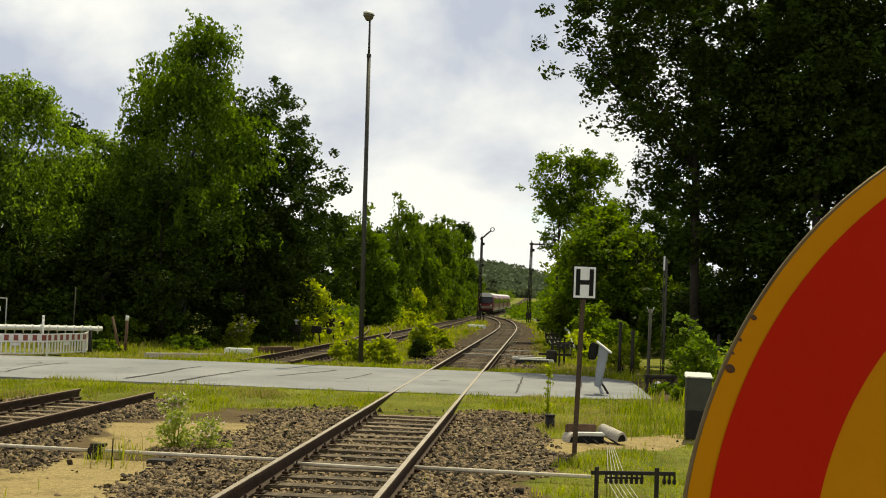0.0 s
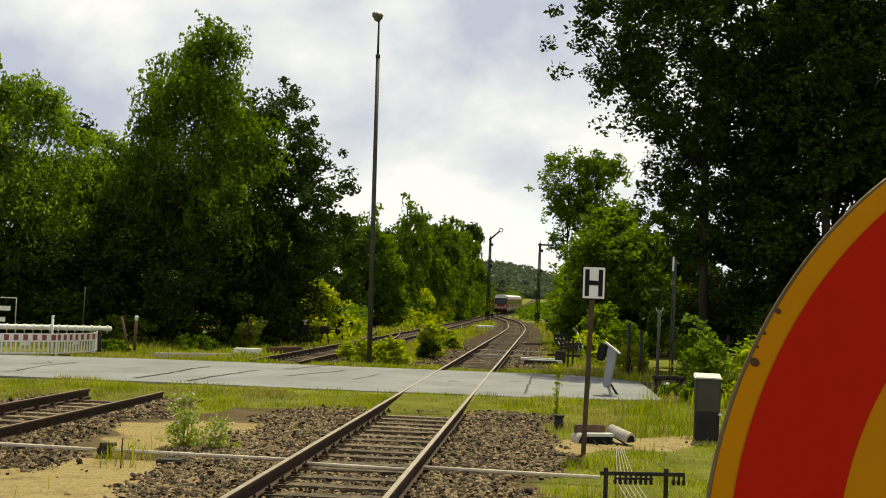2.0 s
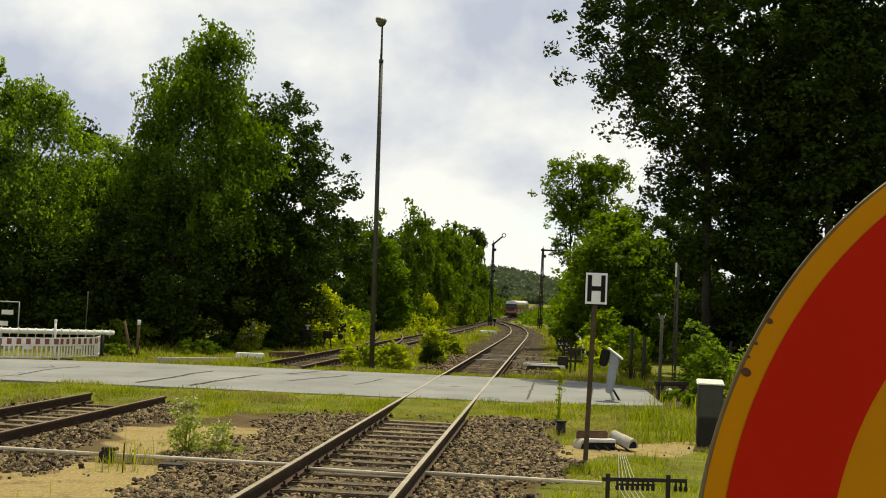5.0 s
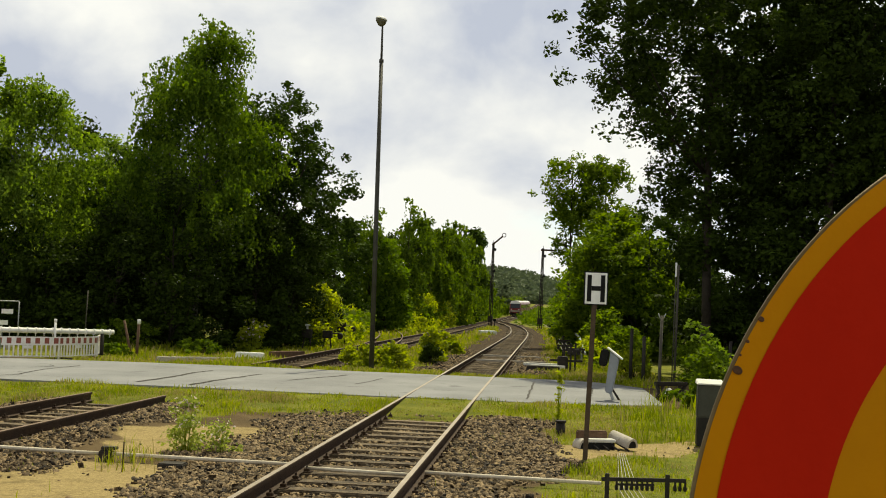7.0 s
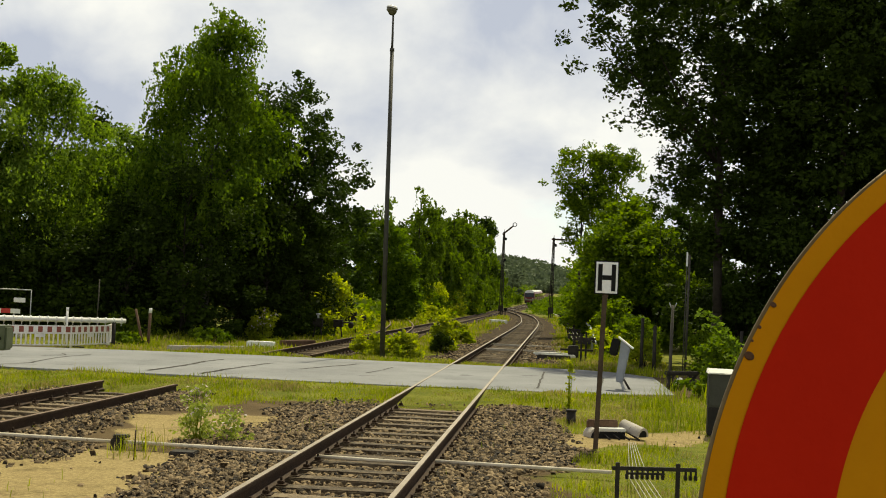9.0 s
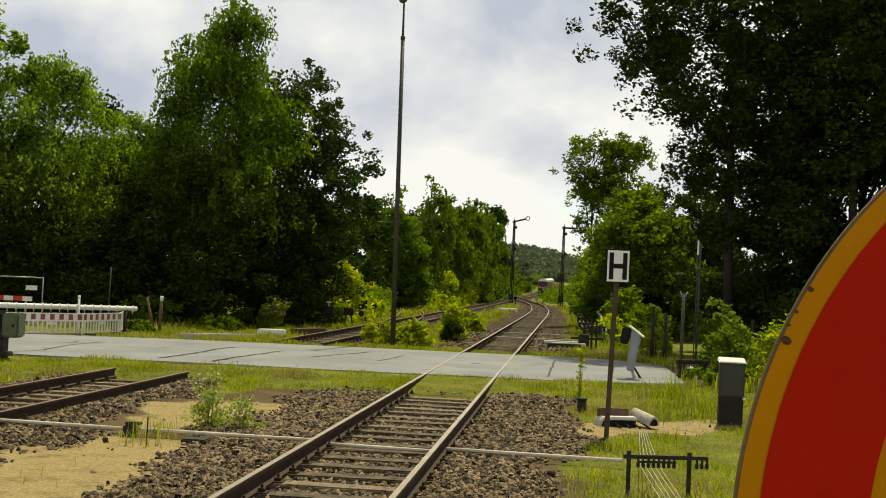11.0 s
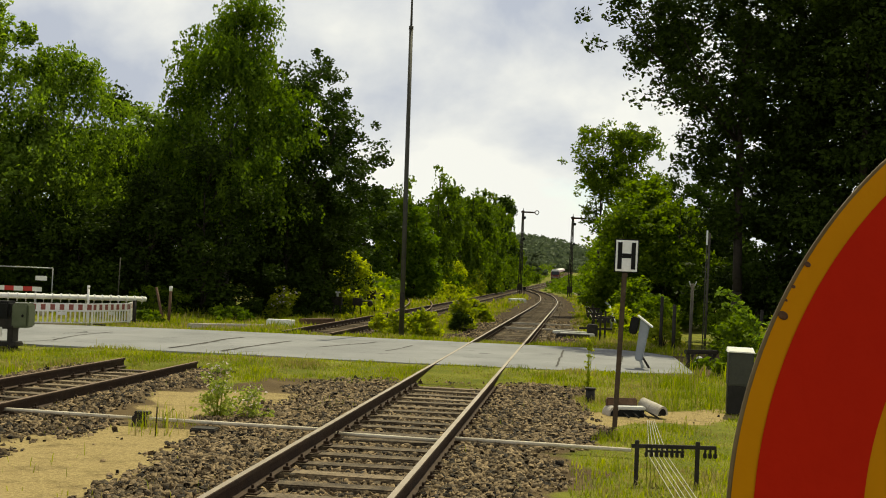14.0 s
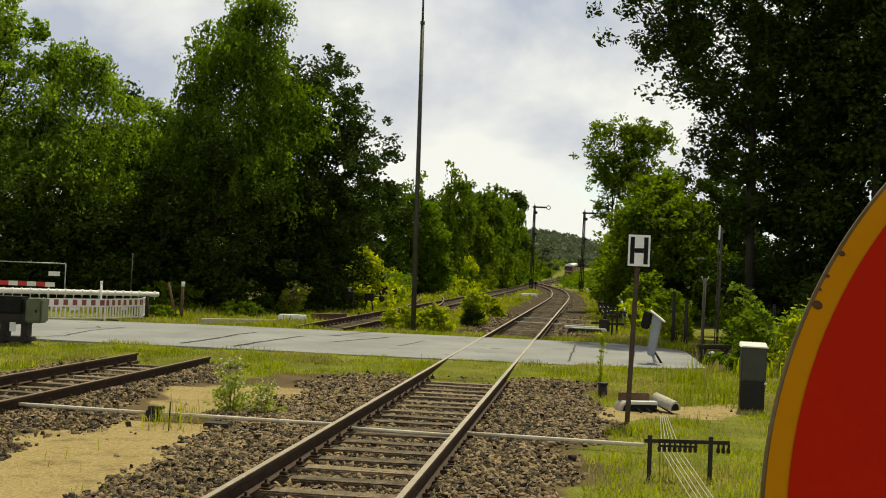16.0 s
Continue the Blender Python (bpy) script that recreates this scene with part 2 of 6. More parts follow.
M = {
    "rust": surf("rusty_rail", (0.022, 0.012, 0.006), (0.06, 0.033, 0.016), 6, 0.8, 0.2, 0.3, 60),
    "steel_top": surf("worn_rail_head", (0.2, 0.165, 0.125), (0.34, 0.29, 0.23), 3, 0.5, 0.55, 0.1, 50),
    "rust_top": surf("rusty_rail_head", (0.13, 0.085, 0.055), (0.2, 0.14, 0.1), 4, 0.65, 0.3, 0.2, 50),
    "sleeper": surf("weathered_sleeper_wood", (0.035, 0.024, 0.013), (0.22, 0.165, 0.1), 5, 0.85, 0, 0.6, 30, 0.24, (0.03, 0.021, 0.013), 0.55, ob_rand=0.3),
    "iron": surf("dark_iron", (0.018, 0.016, 0.014), (0.045, 0.038, 0.03), 7, 0.7, 0.3, 0.3, 50),
    "stone": surf("ballast_stone", (0.01, 0.006, 0.003), (0.26, 0.185, 0.1), 9, 0.85, 0, 0.6, 60, 0.36, island=0.85, coords="World"),
    "asphalt": surf("worn_grey_asphalt", (0.165, 0.17, 0.178), (0.26, 0.264, 0.272), 0.45, 0.9, 0, 0.35, 45, 0.22, (0.13, 0.132, 0.14), 0.6, coords="World"),
    "concrete": surf("weathered_concrete", (0.3, 0.27, 0.22), (0.52, 0.48, 0.42), 4, 0.85, 0, 0.4, 45, 0.3, (0.15, 0.12, 0.085), 0.62),
    "pipe": surf("pale_dusty_pipe", (0.45, 0.38, 0.27), (0.72, 0.66, 0.53), 5, 0.7, 0, 0.25, 40, 0.3, (0.2, 0.13, 0.07), 0.63),
    "mast": surf("weathered_dark_mast", (0.03, 0.03, 0.024), (0.075, 0.072, 0.058), 2.5, 0.6, 0.2, 0.25, 30, 0.3),
    "wire": surf("dull_wire", (0.24, 0.23, 0.18), (0.42, 0.4, 0.34), 5, 0.6, 0.4, 0.1, 40),
    "galv": surf("galvanised_steel", (0.26, 0.27, 0.26), (0.4, 0.41, 0.4), 5, 0.5, 0.5, 0.15, 40),
    "board_white": surf("clean_white_board", (0.8, 0.8, 0.78), (0.9, 0.9, 0.88), 4, 0.5, 0, 0.1, 35),
    "greywood": surf("grey_weathered_wood", (0.035, 0.032, 0.024), (0.1, 0.092, 0.07), 6, 0.85, 0, 0.5, 45, 0.3),
    "lid": surf("pale_grey_lid", (0.5, 0.5, 0.47), (0.62, 0.62, 0.58), 4, 0.6, 0, 0.15, 35),
    "white": surf("white_paint", (0.62, 0.62, 0.58), (0.82, 0.82, 0.79), 4, 0.55, 0, 0.15, 35, 0.3),
    "black": surf("black_paint", (0.008, 0.008, 0.008), (0.018, 0.018, 0.017), 4, 0.6, 0, 0.15, 35, spec=0.1),
    "rustpost": surf("brown_post", (0.05, 0.033, 0.02), (0.11, 0.075, 0.045), 6, 0.75, 0.1, 0.3, 40),
    # cabinet grey-green, darkened: shade on its front put into the colour
    "box_grey": surf("shaded_grey_green_cabinet", (0.035, 0.037, 0.029), (0.06, 0.062, 0.048), 4, 0.6, 0, 0.15, 30, 0.3),
    "box_dark": surf("dark_cabinet_base", (0.008, 0.008, 0.006), (0.022, 0.02, 0.016), 4, 0.7, 0, 0.2, 30),
    "sheet_grey": surf("blue_grey_sheet", (0.22, 0.24, 0.27), (0.33, 0.35, 0.38), 3, 0.5, 0.2, 0.15, 30, 0.3),
    "signred": surf("faded_red_sheeting", (0.44, 0.011, 0.0005), (0.52, 0.015, 0.001), 5, 0.7, 0, 0.05, 70, 0.35, spec=0.1),
    "signyellow": surf("yellow_orange_sheeting", (0.51, 0.205, 0.0005), (0.59, 0.25, 0.001), 5, 0.7, 0, 0.05, 70, 0.35, spec=0.1),
    "rim": surf("aluminium_rim", (0.1, 0.065, 0.02), (0.17, 0.12, 0.05), 9, 0.5, 0.5, 0.1, 60),
    "spot": surf("rivet_stain", (0.05, 0.025, 0.01), (0.12, 0.055, 0.02), 60, 0.7, 0.2, 0.2, 90),
    "wood": surf("old_timber", (0.07, 0.04, 0.022), (0.17, 0.1, 0.06), 6, 0.85, 0, 0.5, 45, 0.3),
    "red": surf("red_paint", (0.42, 0.03, 0.025), (0.55, 0.05, 0.04), 4, 0.55, 0, 0.1, 35),
    "plastic": surf("white_plastic", (0.62, 0.6, 0.55), (0.82, 0.8, 0.76), 5, 0.5, 0, 0.1, 35, 0.3),
    "plastic_red": surf("faded_red_plastic", (0.2, 0.05, 0.035), (0.28, 0.085, 0.06), 5, 0.5, 0, 0.1, 35),
    "green_box": surf("olive_green_enamel", (0.07, 0.085, 0.045), (0.12, 0.135, 0.08), 4, 0.5, 0.1, 0.15, 35),
    "train_red": surf("train_red", (0.12, 0.011, 0.009), (0.16, 0.016, 0.014), 1.5, 0.35, 0, 0.03, 20),
    "train_cream": surf("train_pale_stripe", (0.22, 0.18, 0.13), (0.3, 0.26, 0.2), 1.5, 0.4, 0, 0.03, 20),
    "train_roof": surf("train_pale_roof", (0.58, 0.56, 0.53), (0.7, 0.68, 0.65), 0.8, 0.45, 0.1, 0.1, 10),
    "train_dark": surf("train_underframe", (0.015, 0.014, 0.013), (0.04, 0.035, 0.03), 2, 0.8, 0.1, 0.2, 20),
    "glass": surf("dark_train_glass", (0.012, 0.014, 0.016), (0.02, 0.022, 0.025), 1, 0.08, 0, 0, 10),
    "lampglass": surf("lamp_bowl", (0.07, 0.065, 0.035), (0.13, 0.12, 0.07), 9, 0.25, 0, 0.05, 30),
    "bark": surf("dark_bark", (0.015, 0.012, 0.008), (0.05, 0.04, 0.028), 3, 0.9, 0, 0.7, 25),
    "birchbark": surf("birch_bark", (0.06, 0.056, 0.045), (0.16, 0.15, 0.13), 2, 0.8, 0, 0.4, 25, 0.25, (0.03, 0.028, 0.025), 0.56),
    "leaf_birch": leafy("birch_leaf", (0.024, 0.056, 0.004), (0.18, 0.27, 0.022), 0.42),
    # sunlit leaves and glints put into a brighter, wider spread of colour
    "leaf_bright": leafy("sunlit_bright_leaf", (0.022, 0.05, 0.005), (0.28, 0.39, 0.06), 0.52),
    "leaf_oak": leafy("oak_leaf", (0.013, 0.027, 0.003), (0.07, 0.115, 0.012), 0.16),
    # near-black leaf: shade of the wood and of backlit crowns put into colour
    "leaf_dark": leafy("dark_shade_leaf", (0.01, 0.018, 0.002), (0.05, 0.08, 0.008), 0.2),
    "leaf_mid": leafy("hedge_leaf", (0.035, 0.07, 0.005), (0.175, 0.245, 0.021), 0.48),
    "leaf_row": leafy("trackside_leaf", (0.035, 0.066, 0.006), (0.15, 0.215, 0.022), 0.45),
    "leaf_light": leafy("shrub_leaf", (0.14, 0.19, 0.014), (0.38, 0.41, 0.06), 0.62),
    "leaf_pale": leafy("pale_weed_leaf", (0.17, 0.225, 0.035), (0.36, 0.4, 0.1), 0.4),
    # far leaf paled and greyed: distance haze put into its colour
    "leaf_far": leafy("hazed_far_leaf", (0.08, 0.105, 0.06), (0.125, 0.155, 0.085), 0.2),
    "grass": leafy("grass_blade", (0.1, 0.15, 0.005), (0.36, 0.38, 0.035), 0.4),
    "grass_dry": leafy("dry_grass_blade", (0.2, 0.17, 0.05), (0.42, 0.36, 0.16), 0.3),
    "petal": leafy("pale_petal", (0.5, 0.42, 0.4), (0.7, 0.62, 0.6), 0.3),
}


def ground_material():
    m = bpy.data.materials.new("ground_soil_grass_sand")
    m.use_nodes = True
    t = m.node_tree
    b = t.nodes["Principled BSDF"]
    geo = nd(t, "ShaderNodeNewGeometry")
    zone = nd(t, "ShaderNodeVertexColor")
    zone.layer_name = "zone"
    sep = nd(t, "ShaderNodeSeparateColor")
    t.links.new(zone.outputs[0], sep.inputs[0])
    big = nd(t, "ShaderNodeTexNoise", Scale=0.9, Detail=6.0, Roughness=0.65)
    fine = nd(t, "ShaderNodeTexNoise", Scale=28.0, Detail=4.0, Roughness=0.7)
    peb = nd(t, "ShaderNodeTexVoronoi", Scale=19.0)
    blot = nd(t, "ShaderNodeTexNoise", Scale=2.6, Detail=7.0, Roughness=0.7)
    for n in (big, fine, peb, blot):
        t.links.new(geo.outputs["Position"], n.inputs["Vector"])

    def ramp(src, p0, c0, p1, c1):
        r = nd(t, "ShaderNodeValToRGB")
        r.color_ramp.elements[0].position, r.color_ramp.elements[0].color = p0, (*c0, 1)
        r.color_ramp.elements[1].position, r.color_ramp.elements[1].color = p1, (*c1, 1)
        t.links.new(src, r.inputs[0])
        return r.outputs[0]

    def mixc(f, a, c):
        x = nd(t, "ShaderNodeMix")
        x.data_type = "RGBA"
        t.links.new(f, x.inputs[0])
        t.links.new(a, x.inputs[6])
        t.links.new(c, x.inputs[7])
        return x.outputs[2]

    def edge(sock, amount=0.5):
        """The zone's weight with a ragged border."""
        a = nd(t, "ShaderNodeMath")
        a.operation = "MULTIPLY_ADD"
        t.links.new(fine.outputs["Fac"], a.inputs[0])
        a.inputs[1].default_value = amount
        t.links.new(sock, a.inputs[2])
        r = ramp(a.outputs[0], 0.5 + amount * 0.5 - 0.12, (0, 0, 0), 0.5 + amount * 0.5 + 0.12, (1, 1, 1))
        return r

    soil = ramp(big.outputs["Fac"], 0.3, (0.06, 0.042, 0.022), 0.7, (0.14, 0.1, 0.052))
    sand = ramp(fine.outputs["Fac"], 0.25, (0.17, 0.125, 0.052), 0.72, (0.41, 0.32, 0.15))
    sand = mixc(ramp(blot.outputs["Fac"], 0.5, (0, 0, 0), 0.68, (0.8, 0.8, 0.8)), sand, ramp(fine.outputs["Fac"], 0.3, (0.09, 0.065, 0.03), 0.7, (0.2, 0.15, 0.07)))
    turf = ramp(big.outputs["Fac"], 0.3, (0.07, 0.09, 0.009), 0.72, (0.22, 0.215, 0.035))
    # gravel bed near black: shade in the gaps between stones put into colour
    grav = ramp(peb.outputs["Color"], 0.1, (0.01, 0.007, 0.004), 0.9, (0.1, 0.07, 0.04))
    c = mixc(edge(sep.outputs[0]), soil, sand)
    c = mixc(edge(sep.outputs[2]), c, grav)
    c = mixc(edge(sep.outputs[1]), c, turf)
    t.links.new(c, b.inputs["Base Color"])
    b.inputs["Roughness"].default_value, b.inputs["Specular IOR Level"].default_value = 0.95, 0.08
    bp = nd(t, "ShaderNodeBump", Strength=0.7, Distance=0.03)
    t.links.new(fine.outputs["Fac"], bp.inputs["Height"])
    t.links.new(bp.outputs[0], b.inputs["Normal"])
    return m


M["ground"] = ground_material()
rng = np.random.default_rng(7)


# ---- building helpers ----
def box(bm, x0, y0, z0, x1, y1, z1, bevel=0.0, m=None, mat=0):
    r = bmesh.ops.create_cube(bm, size=1.0)
    vs = r["verts"]
    bmesh.ops.scale(bm, vec=(x1 - x0, y1 - y0, z1 - z0), verts=vs)
    bmesh.ops.translate(bm, vec=((x0 + x1) / 2, (y0 + y1) / 2, (z0 + z1) / 2), verts=vs)
    if bevel:
        es = list({e for v in vs for e in v.link_edges})
        vs = list({v for f in bmesh.ops.bevel(bm, geom=es, offset=bevel, segments=2, affect="EDGES")["faces"] for v in f.verts} | {v for v in vs if v.is_valid})
    if m is not None:
        bmesh.ops.transform(bm, matrix=m, verts=vs)
    for f in {f for v in vs for f in v.link_faces}:
        f.material_index = mat
    return vs


def rod(bm, a, b, r0, r1=None, sides=10, mat=0):
    """A round bar from a to b."""
    a, b = Vector(a), Vector(b)
    d = b - a
    q = d.to_track_quat("Z", "Y").to_matrix().to_4x4()
    r = bmesh.ops.create_cone(bm, cap_ends=True, segments=sides, radius1=r0, radius2=r0 if r1 is None else r1, depth=d.length,
                              matrix=Matrix.Translation((a + b) / 2) @ q)
    for f in {f for v in r["verts"] for f in v.link_faces}:
        f.material_index, f.smooth = mat, len(f.verts) == 4
    return r["verts"]


def ball(bm, c, r, sx=1, sy=1, sz=1, seg=12, mat=0):
    v = bmesh.ops.create_uvsphere(bm, u_segments=seg, v_segments=max(6, seg // 2), radius=r)["verts"]
    bmesh.ops.transform(bm, matrix=Matrix.Translation(c) @ Matrix.Diagonal((sx, sy, sz, 1)), verts=v)
    for f in {f for x in v for f in x.link_faces}:
        f.smooth, f.material_index = True, mat
    return v


def tube(bm, pts, r, sides=8, mat=0):
    for a, b in zip(pts, pts[1:]):
        rod(bm, a, b, r, sides=sides, mat=mat)
    for p in pts[1:-1]:
        ball(bm, p, r, seg=8, mat=mat)


def part(name, bm, material, parent=None, label="", at=None):
    me = bpy.data.meshes.new(name)
    bm.to_mesh(me)
    bm.free()
    for m in material if isinstance(material, (list, tuple)) else (material,):
        me.materials.append(M[m] if isinstance(m, str) else m)
    ob = new(name, me)
    if at is not None:
        ob.matrix_basis = at
    ob.parent = parent
    return tagged(ob, label)


def raw(name, verts, faces, material, parent=None, smooth=False):
    me = bpy.data.meshes.new(name)
    me.from_pydata(verts, [], faces)
    me.materials.append(M[material])
    if smooth:
        me.polygons.foreach_set("use_smooth", [True] * len(me.polygons))
    ob = new(name, me)
    ob.parent = parent
    return ob


def fast(name, verts, tris, material, parent=None, mat_ids=None):
    """A mesh of triangles out of arrays."""
    me = bpy.data.meshes.new(name)
    v, f = np.asarray(verts, np.float32), np.asarray(tris, np.int32)
    me.vertices.add(len(v))
    me.vertices.foreach_set("co", v.ravel())
    me.loops.add(f.size)
    me.loops.foreach_set("vertex_index", f.ravel())
    me.polygons.add(len(f))
    me.polygons.foreach_set("loop_start", np.arange(0, f.size, 3, dtype=np.int32))
    for m in material if isinstance(material, (list, tuple)) else (material,):
        me.materials.append(M[m])
    if mat_ids is not None:
        me.polygons.foreach_set("material_index", np.asarray(mat_ids, np.int32))
    me.update(calc_edges=True)
    ob = new(name, me)
    ob.parent = parent
    return ob


def thing(name, x, y, z, label, category, rz=0, group="", rx=0, ry=0):
    ob = new(name)
    ob.matrix_basis = pose(x, y, z, rx, ry, rz)
    return tagged(ob, label, category, group)


def smooth_line(pts, step):
    """Points every step metres along a smooth line through (x, y) pairs ordered by y."""
    p = np.array(pts, float)
    ys = np.arange(p[0, 1], p[-1, 1], step)
    xs = np.interp(ys, p[:, 1], p[:, 0])
    k = max(1, int(7 / step))
    ker = np.hanning(2 * k + 3)[1:-1]
    ker /= ker.sum()
    pad = np.concatenate([2 * xs[0] - xs[k:0:-1], xs, 2 * xs[-1] - xs[-2:-k - 2:-1]])
    return np.convolve(pad, ker, "valid")[:len(ys)], ys


# ---- ground: one sheet to the horizon ----
def rise(y):
    return 2.4e-5 * np.clip(np.asarray(y, float) - 150, 0, 800) ** 2


def vnoise(x, y, s, seed=0):
    """Smooth value noise on arrays."""
    r = np.random.default_rng(seed).random((64, 64))
    u, v = np.asarray(x) / s + 1000, np.asarray(y) / s + 1000
    i, j = np.floor(u).astype(int), np.floor(v).astype(int)
    a, b = u - i, v - j
    a, b = a * a * (3 - 2 * a), b * b * (3 - 2 * b)
    g = lambda p, q: r[p % 64, q % 64]
    return (g(i, j) * (1 - a) + g(i + 1, j) * a) * (1 - b) + (g(i, j + 1) * (1 - a) + g(i + 1, j + 1) * a) * b


def band(v, lo, hi, s):
    v = np.asarray(v, float)
    up = np.clip((v - lo) / s + 0.5, 0, 1)
    dn = np.clip((hi - v) / s + 0.5, 0, 1)
    return np.minimum(up, dn)


NEAR_LINE = [(-2.256, -28), (-2.256, 85), (-2.4, 102), (-2.95, 121), (-3.75, 141), (-4.95, 160), (-6.5, 178), (-8.2, 198), (-9.2, 214)]
FAR_LINE = [(-9.2, 214), (-9.0, 235), (-8.85, 256), (-8.4, 300), (-8.1, 325), (-7.6, 368), (-7.3, 411), (-6.9, 460), (-6.3, 520), (-5.0, 640)]
LEFT_LINE = [(-8.2, -28.4), (-8.2, 62), (-8.5, 105), (-9.0, 150), (-9.6, 185), (-9.5, 205), (-9.2, 216)]


def near_x(y):
    p = np.array(NEAR_LINE + FAR_LINE[1:])
    return np.interp(y, p[:, 1], p[:, 0])


def left_x(y):
    p = np.array(LEFT_LINE + FAR_LINE[1:])
    return np.interp(y, p[:, 1], p[:, 0])


def road_near(x):
    return 25.35 + 0.012 * (x + 3) ** 2 * (x > -3) - 0.05 * np.sin(x)


def road_far(x):
    return 34.3 - 0.018 * np.clip(-x - 8, 0, 60) ** 2 + 0.0 * x - 0.04 * np.clip(x, 0, 30)


def ground_z(x, y):
    x, y = np.asarray(x, float), np.asarray(y, float)
    z = -0.2 + rise(y) + 0.05 * (vnoise(x, y, 1.7, 3) - 0.5) + 0.10 * (vnoise(x, y, 7.0, 4) - 0.5) * np.clip((np.abs(x + 5) - 6) / 4, 0, 1)
    near_road = np.clip(1 - np.abs(y - 29.8) / 9.0, 0, 1)
    z = z + 0.16 * np.clip(near_road * 2.0, 0, 1)
    # banked ballast over the sleeper ends
    d1, d2 = np.abs(x - near_x(y)), np.abs(x - left_x(y))
    bank = np.maximum(band(d1, 0.82, 1.75, 0.5), band(d2, 0.82, 1.7, 0.5)) * 0.05
    z = z + bank * np.clip((24 - y) / 2, 0, 1)
    inside = np.maximum(band(d1, -1, 0.8, 0.1) * (np.abs(y - 29.9) > 7.6), band(d2, -1, 0.8, 0.1) * (np.abs(y - 29) > 6.2))
    z = np.where(inside > 0, np.minimum(z, -0.245 + rise(y) + 0.03 * vnoise(x, y, 0.5, 5)), z)
    # under the road
    on = band(y, road_near(x) + 0.15, road_far(x) - 0.15, 0.3)
    return np.where(on > 0, np.minimum(z, -0.1), z)


def zones(x, y):
    x, y = np.asarray(x, float), np.asarray(y, float)
    n1, n2 = vnoise(x, y, 1.3, 11) - 0.5, vnoise(x, y, 0.45, 12) - 0.5
    w = n1 * 0.9 + n2 * 0.5
    d1, d2 = np.abs(x - near_x(y)) + w * 0.8, np.abs(x - left_x(y)) + w * 0.5
    grav = np.maximum(band(d1, -1, 2.0, 0.5), band(d2, -1, 1.6, 0.4))
    grav = np.maximum(grav, band(x + w, -1.4, -0.0, 0.4) * band(y + w, 14.9, 22.2, 0.8))
    grav = np.maximum(grav, band(x + w, -4.6, -3.0, 0.6) * band(y + w, 14.5, 22.5, 0.8))
    grav = np.maximum(grav, band(x + w, -9, -6.2, 0.4) * band(y + w, 8, 14.8, 0.6))
    sand = band(x + w * 0.7, -6.5, -4.3, 0.4) * band(y + w * 0.7, 6, 14.55, 0.5)
    sand = np.maximum(sand, band(x + w, -6.3, -4.4, 0.6) * band(y + w, 15.6, 19.6, 0.8))
    line = 17.2 + (x + 0.2) * 1.15
    sand = np.maximum(sand, band(y - line + w * 1.2, -1.0, 1.3, 0.6) * band(x + w, -0.5, 2.9, 0.5) * 1.0)
    grass = band(y + w * 1.4, 22.1, 25.6, 0.7) * (1 - 0.9 * (band(d2, -1, 1.5, 0.4)) * (y < 22.5))
    right = band(x + w * 1.2, 0.1, 60, 0.5) * band(y, 5, 25.6, 0.5)
    grass = np.maximum(grass, right * (1 - sand))
    grass = np.maximum(grass, band(y + w * 2, 34.0, 38.2, 1.0))
    grass = np.maximum(grass, band(y, 36, 4000, 1) * (1 - np.maximum(band(d1, -1, 2.4, 0.8), band(d2, -1, 1.6, 0.6))))
    grass = np.maximum(grass, band(x + w, -60, -10.0, 0.8) * band(y, 4, 25.6, 0.5) * 0.9)
    grass = np.maximum(grass, band(x + w, -6.6, -5.9, 0.6) * band(y + w, 19.5, 25, 0.5) * 0.9)
    grav = np.where(y > 35, np.maximum(band(d1, -1, 2.4, 0.8), band(d2, -1, 1.5, 0.6)) * (1 - band(y + w * 2, 34.0, 37.6, 1.0) * 0.8), grav)
    grav = np.where(grass > 0.5, np.minimum(grav, 0.3), grav)
    return sand, grass, grav


def build_ground():
    xs = np.concatenate([-np.geomspace(2500, 21, 26), np.arange(-20, 9.01, 0.17), np.geomspace(10, 2500, 26)])
    ys = np.concatenate([[-60, -25, -8, 0], np.arange(4, 46, 0.17), np.arange(46.4, 90, 0.8), np.geomspace(92, 4000, 60)])
    X, Y = np.meshgrid(xs, ys)
    Z = ground_z(X, Y)
    v = np.stack([X.ravel(), Y.ravel(), Z.ravel()], 1)
    nx, ny = len(xs), len(ys)
    i = (np.arange(ny - 1)[:, None] * nx + np.arange(nx - 1)[None]).ravel()
    tris = np.concatenate([np.stack([i, i + 1, i + nx + 1], 1), np.stack([i, i + nx + 1, i + nx], 1)])
    ob = fast("ground", v, tris, "ground")
    s, g, b = zones(X.ravel(), Y.ravel())
    col = ob.data.color_attributes.new("zone", "FLOAT_COLOR", "POINT")
    col.data.foreach_set("color", np.stack([s, g, b, np.ones_like(s)], 1).astype(np.float32).ravel())
    ob.data.polygons.foreach_set("use_smooth", [True] * len(ob.data.polygons))
    tagged(ob, "sandy ground with grass, bare soil and railway gravel", "ground", kind="structure")


build_ground()


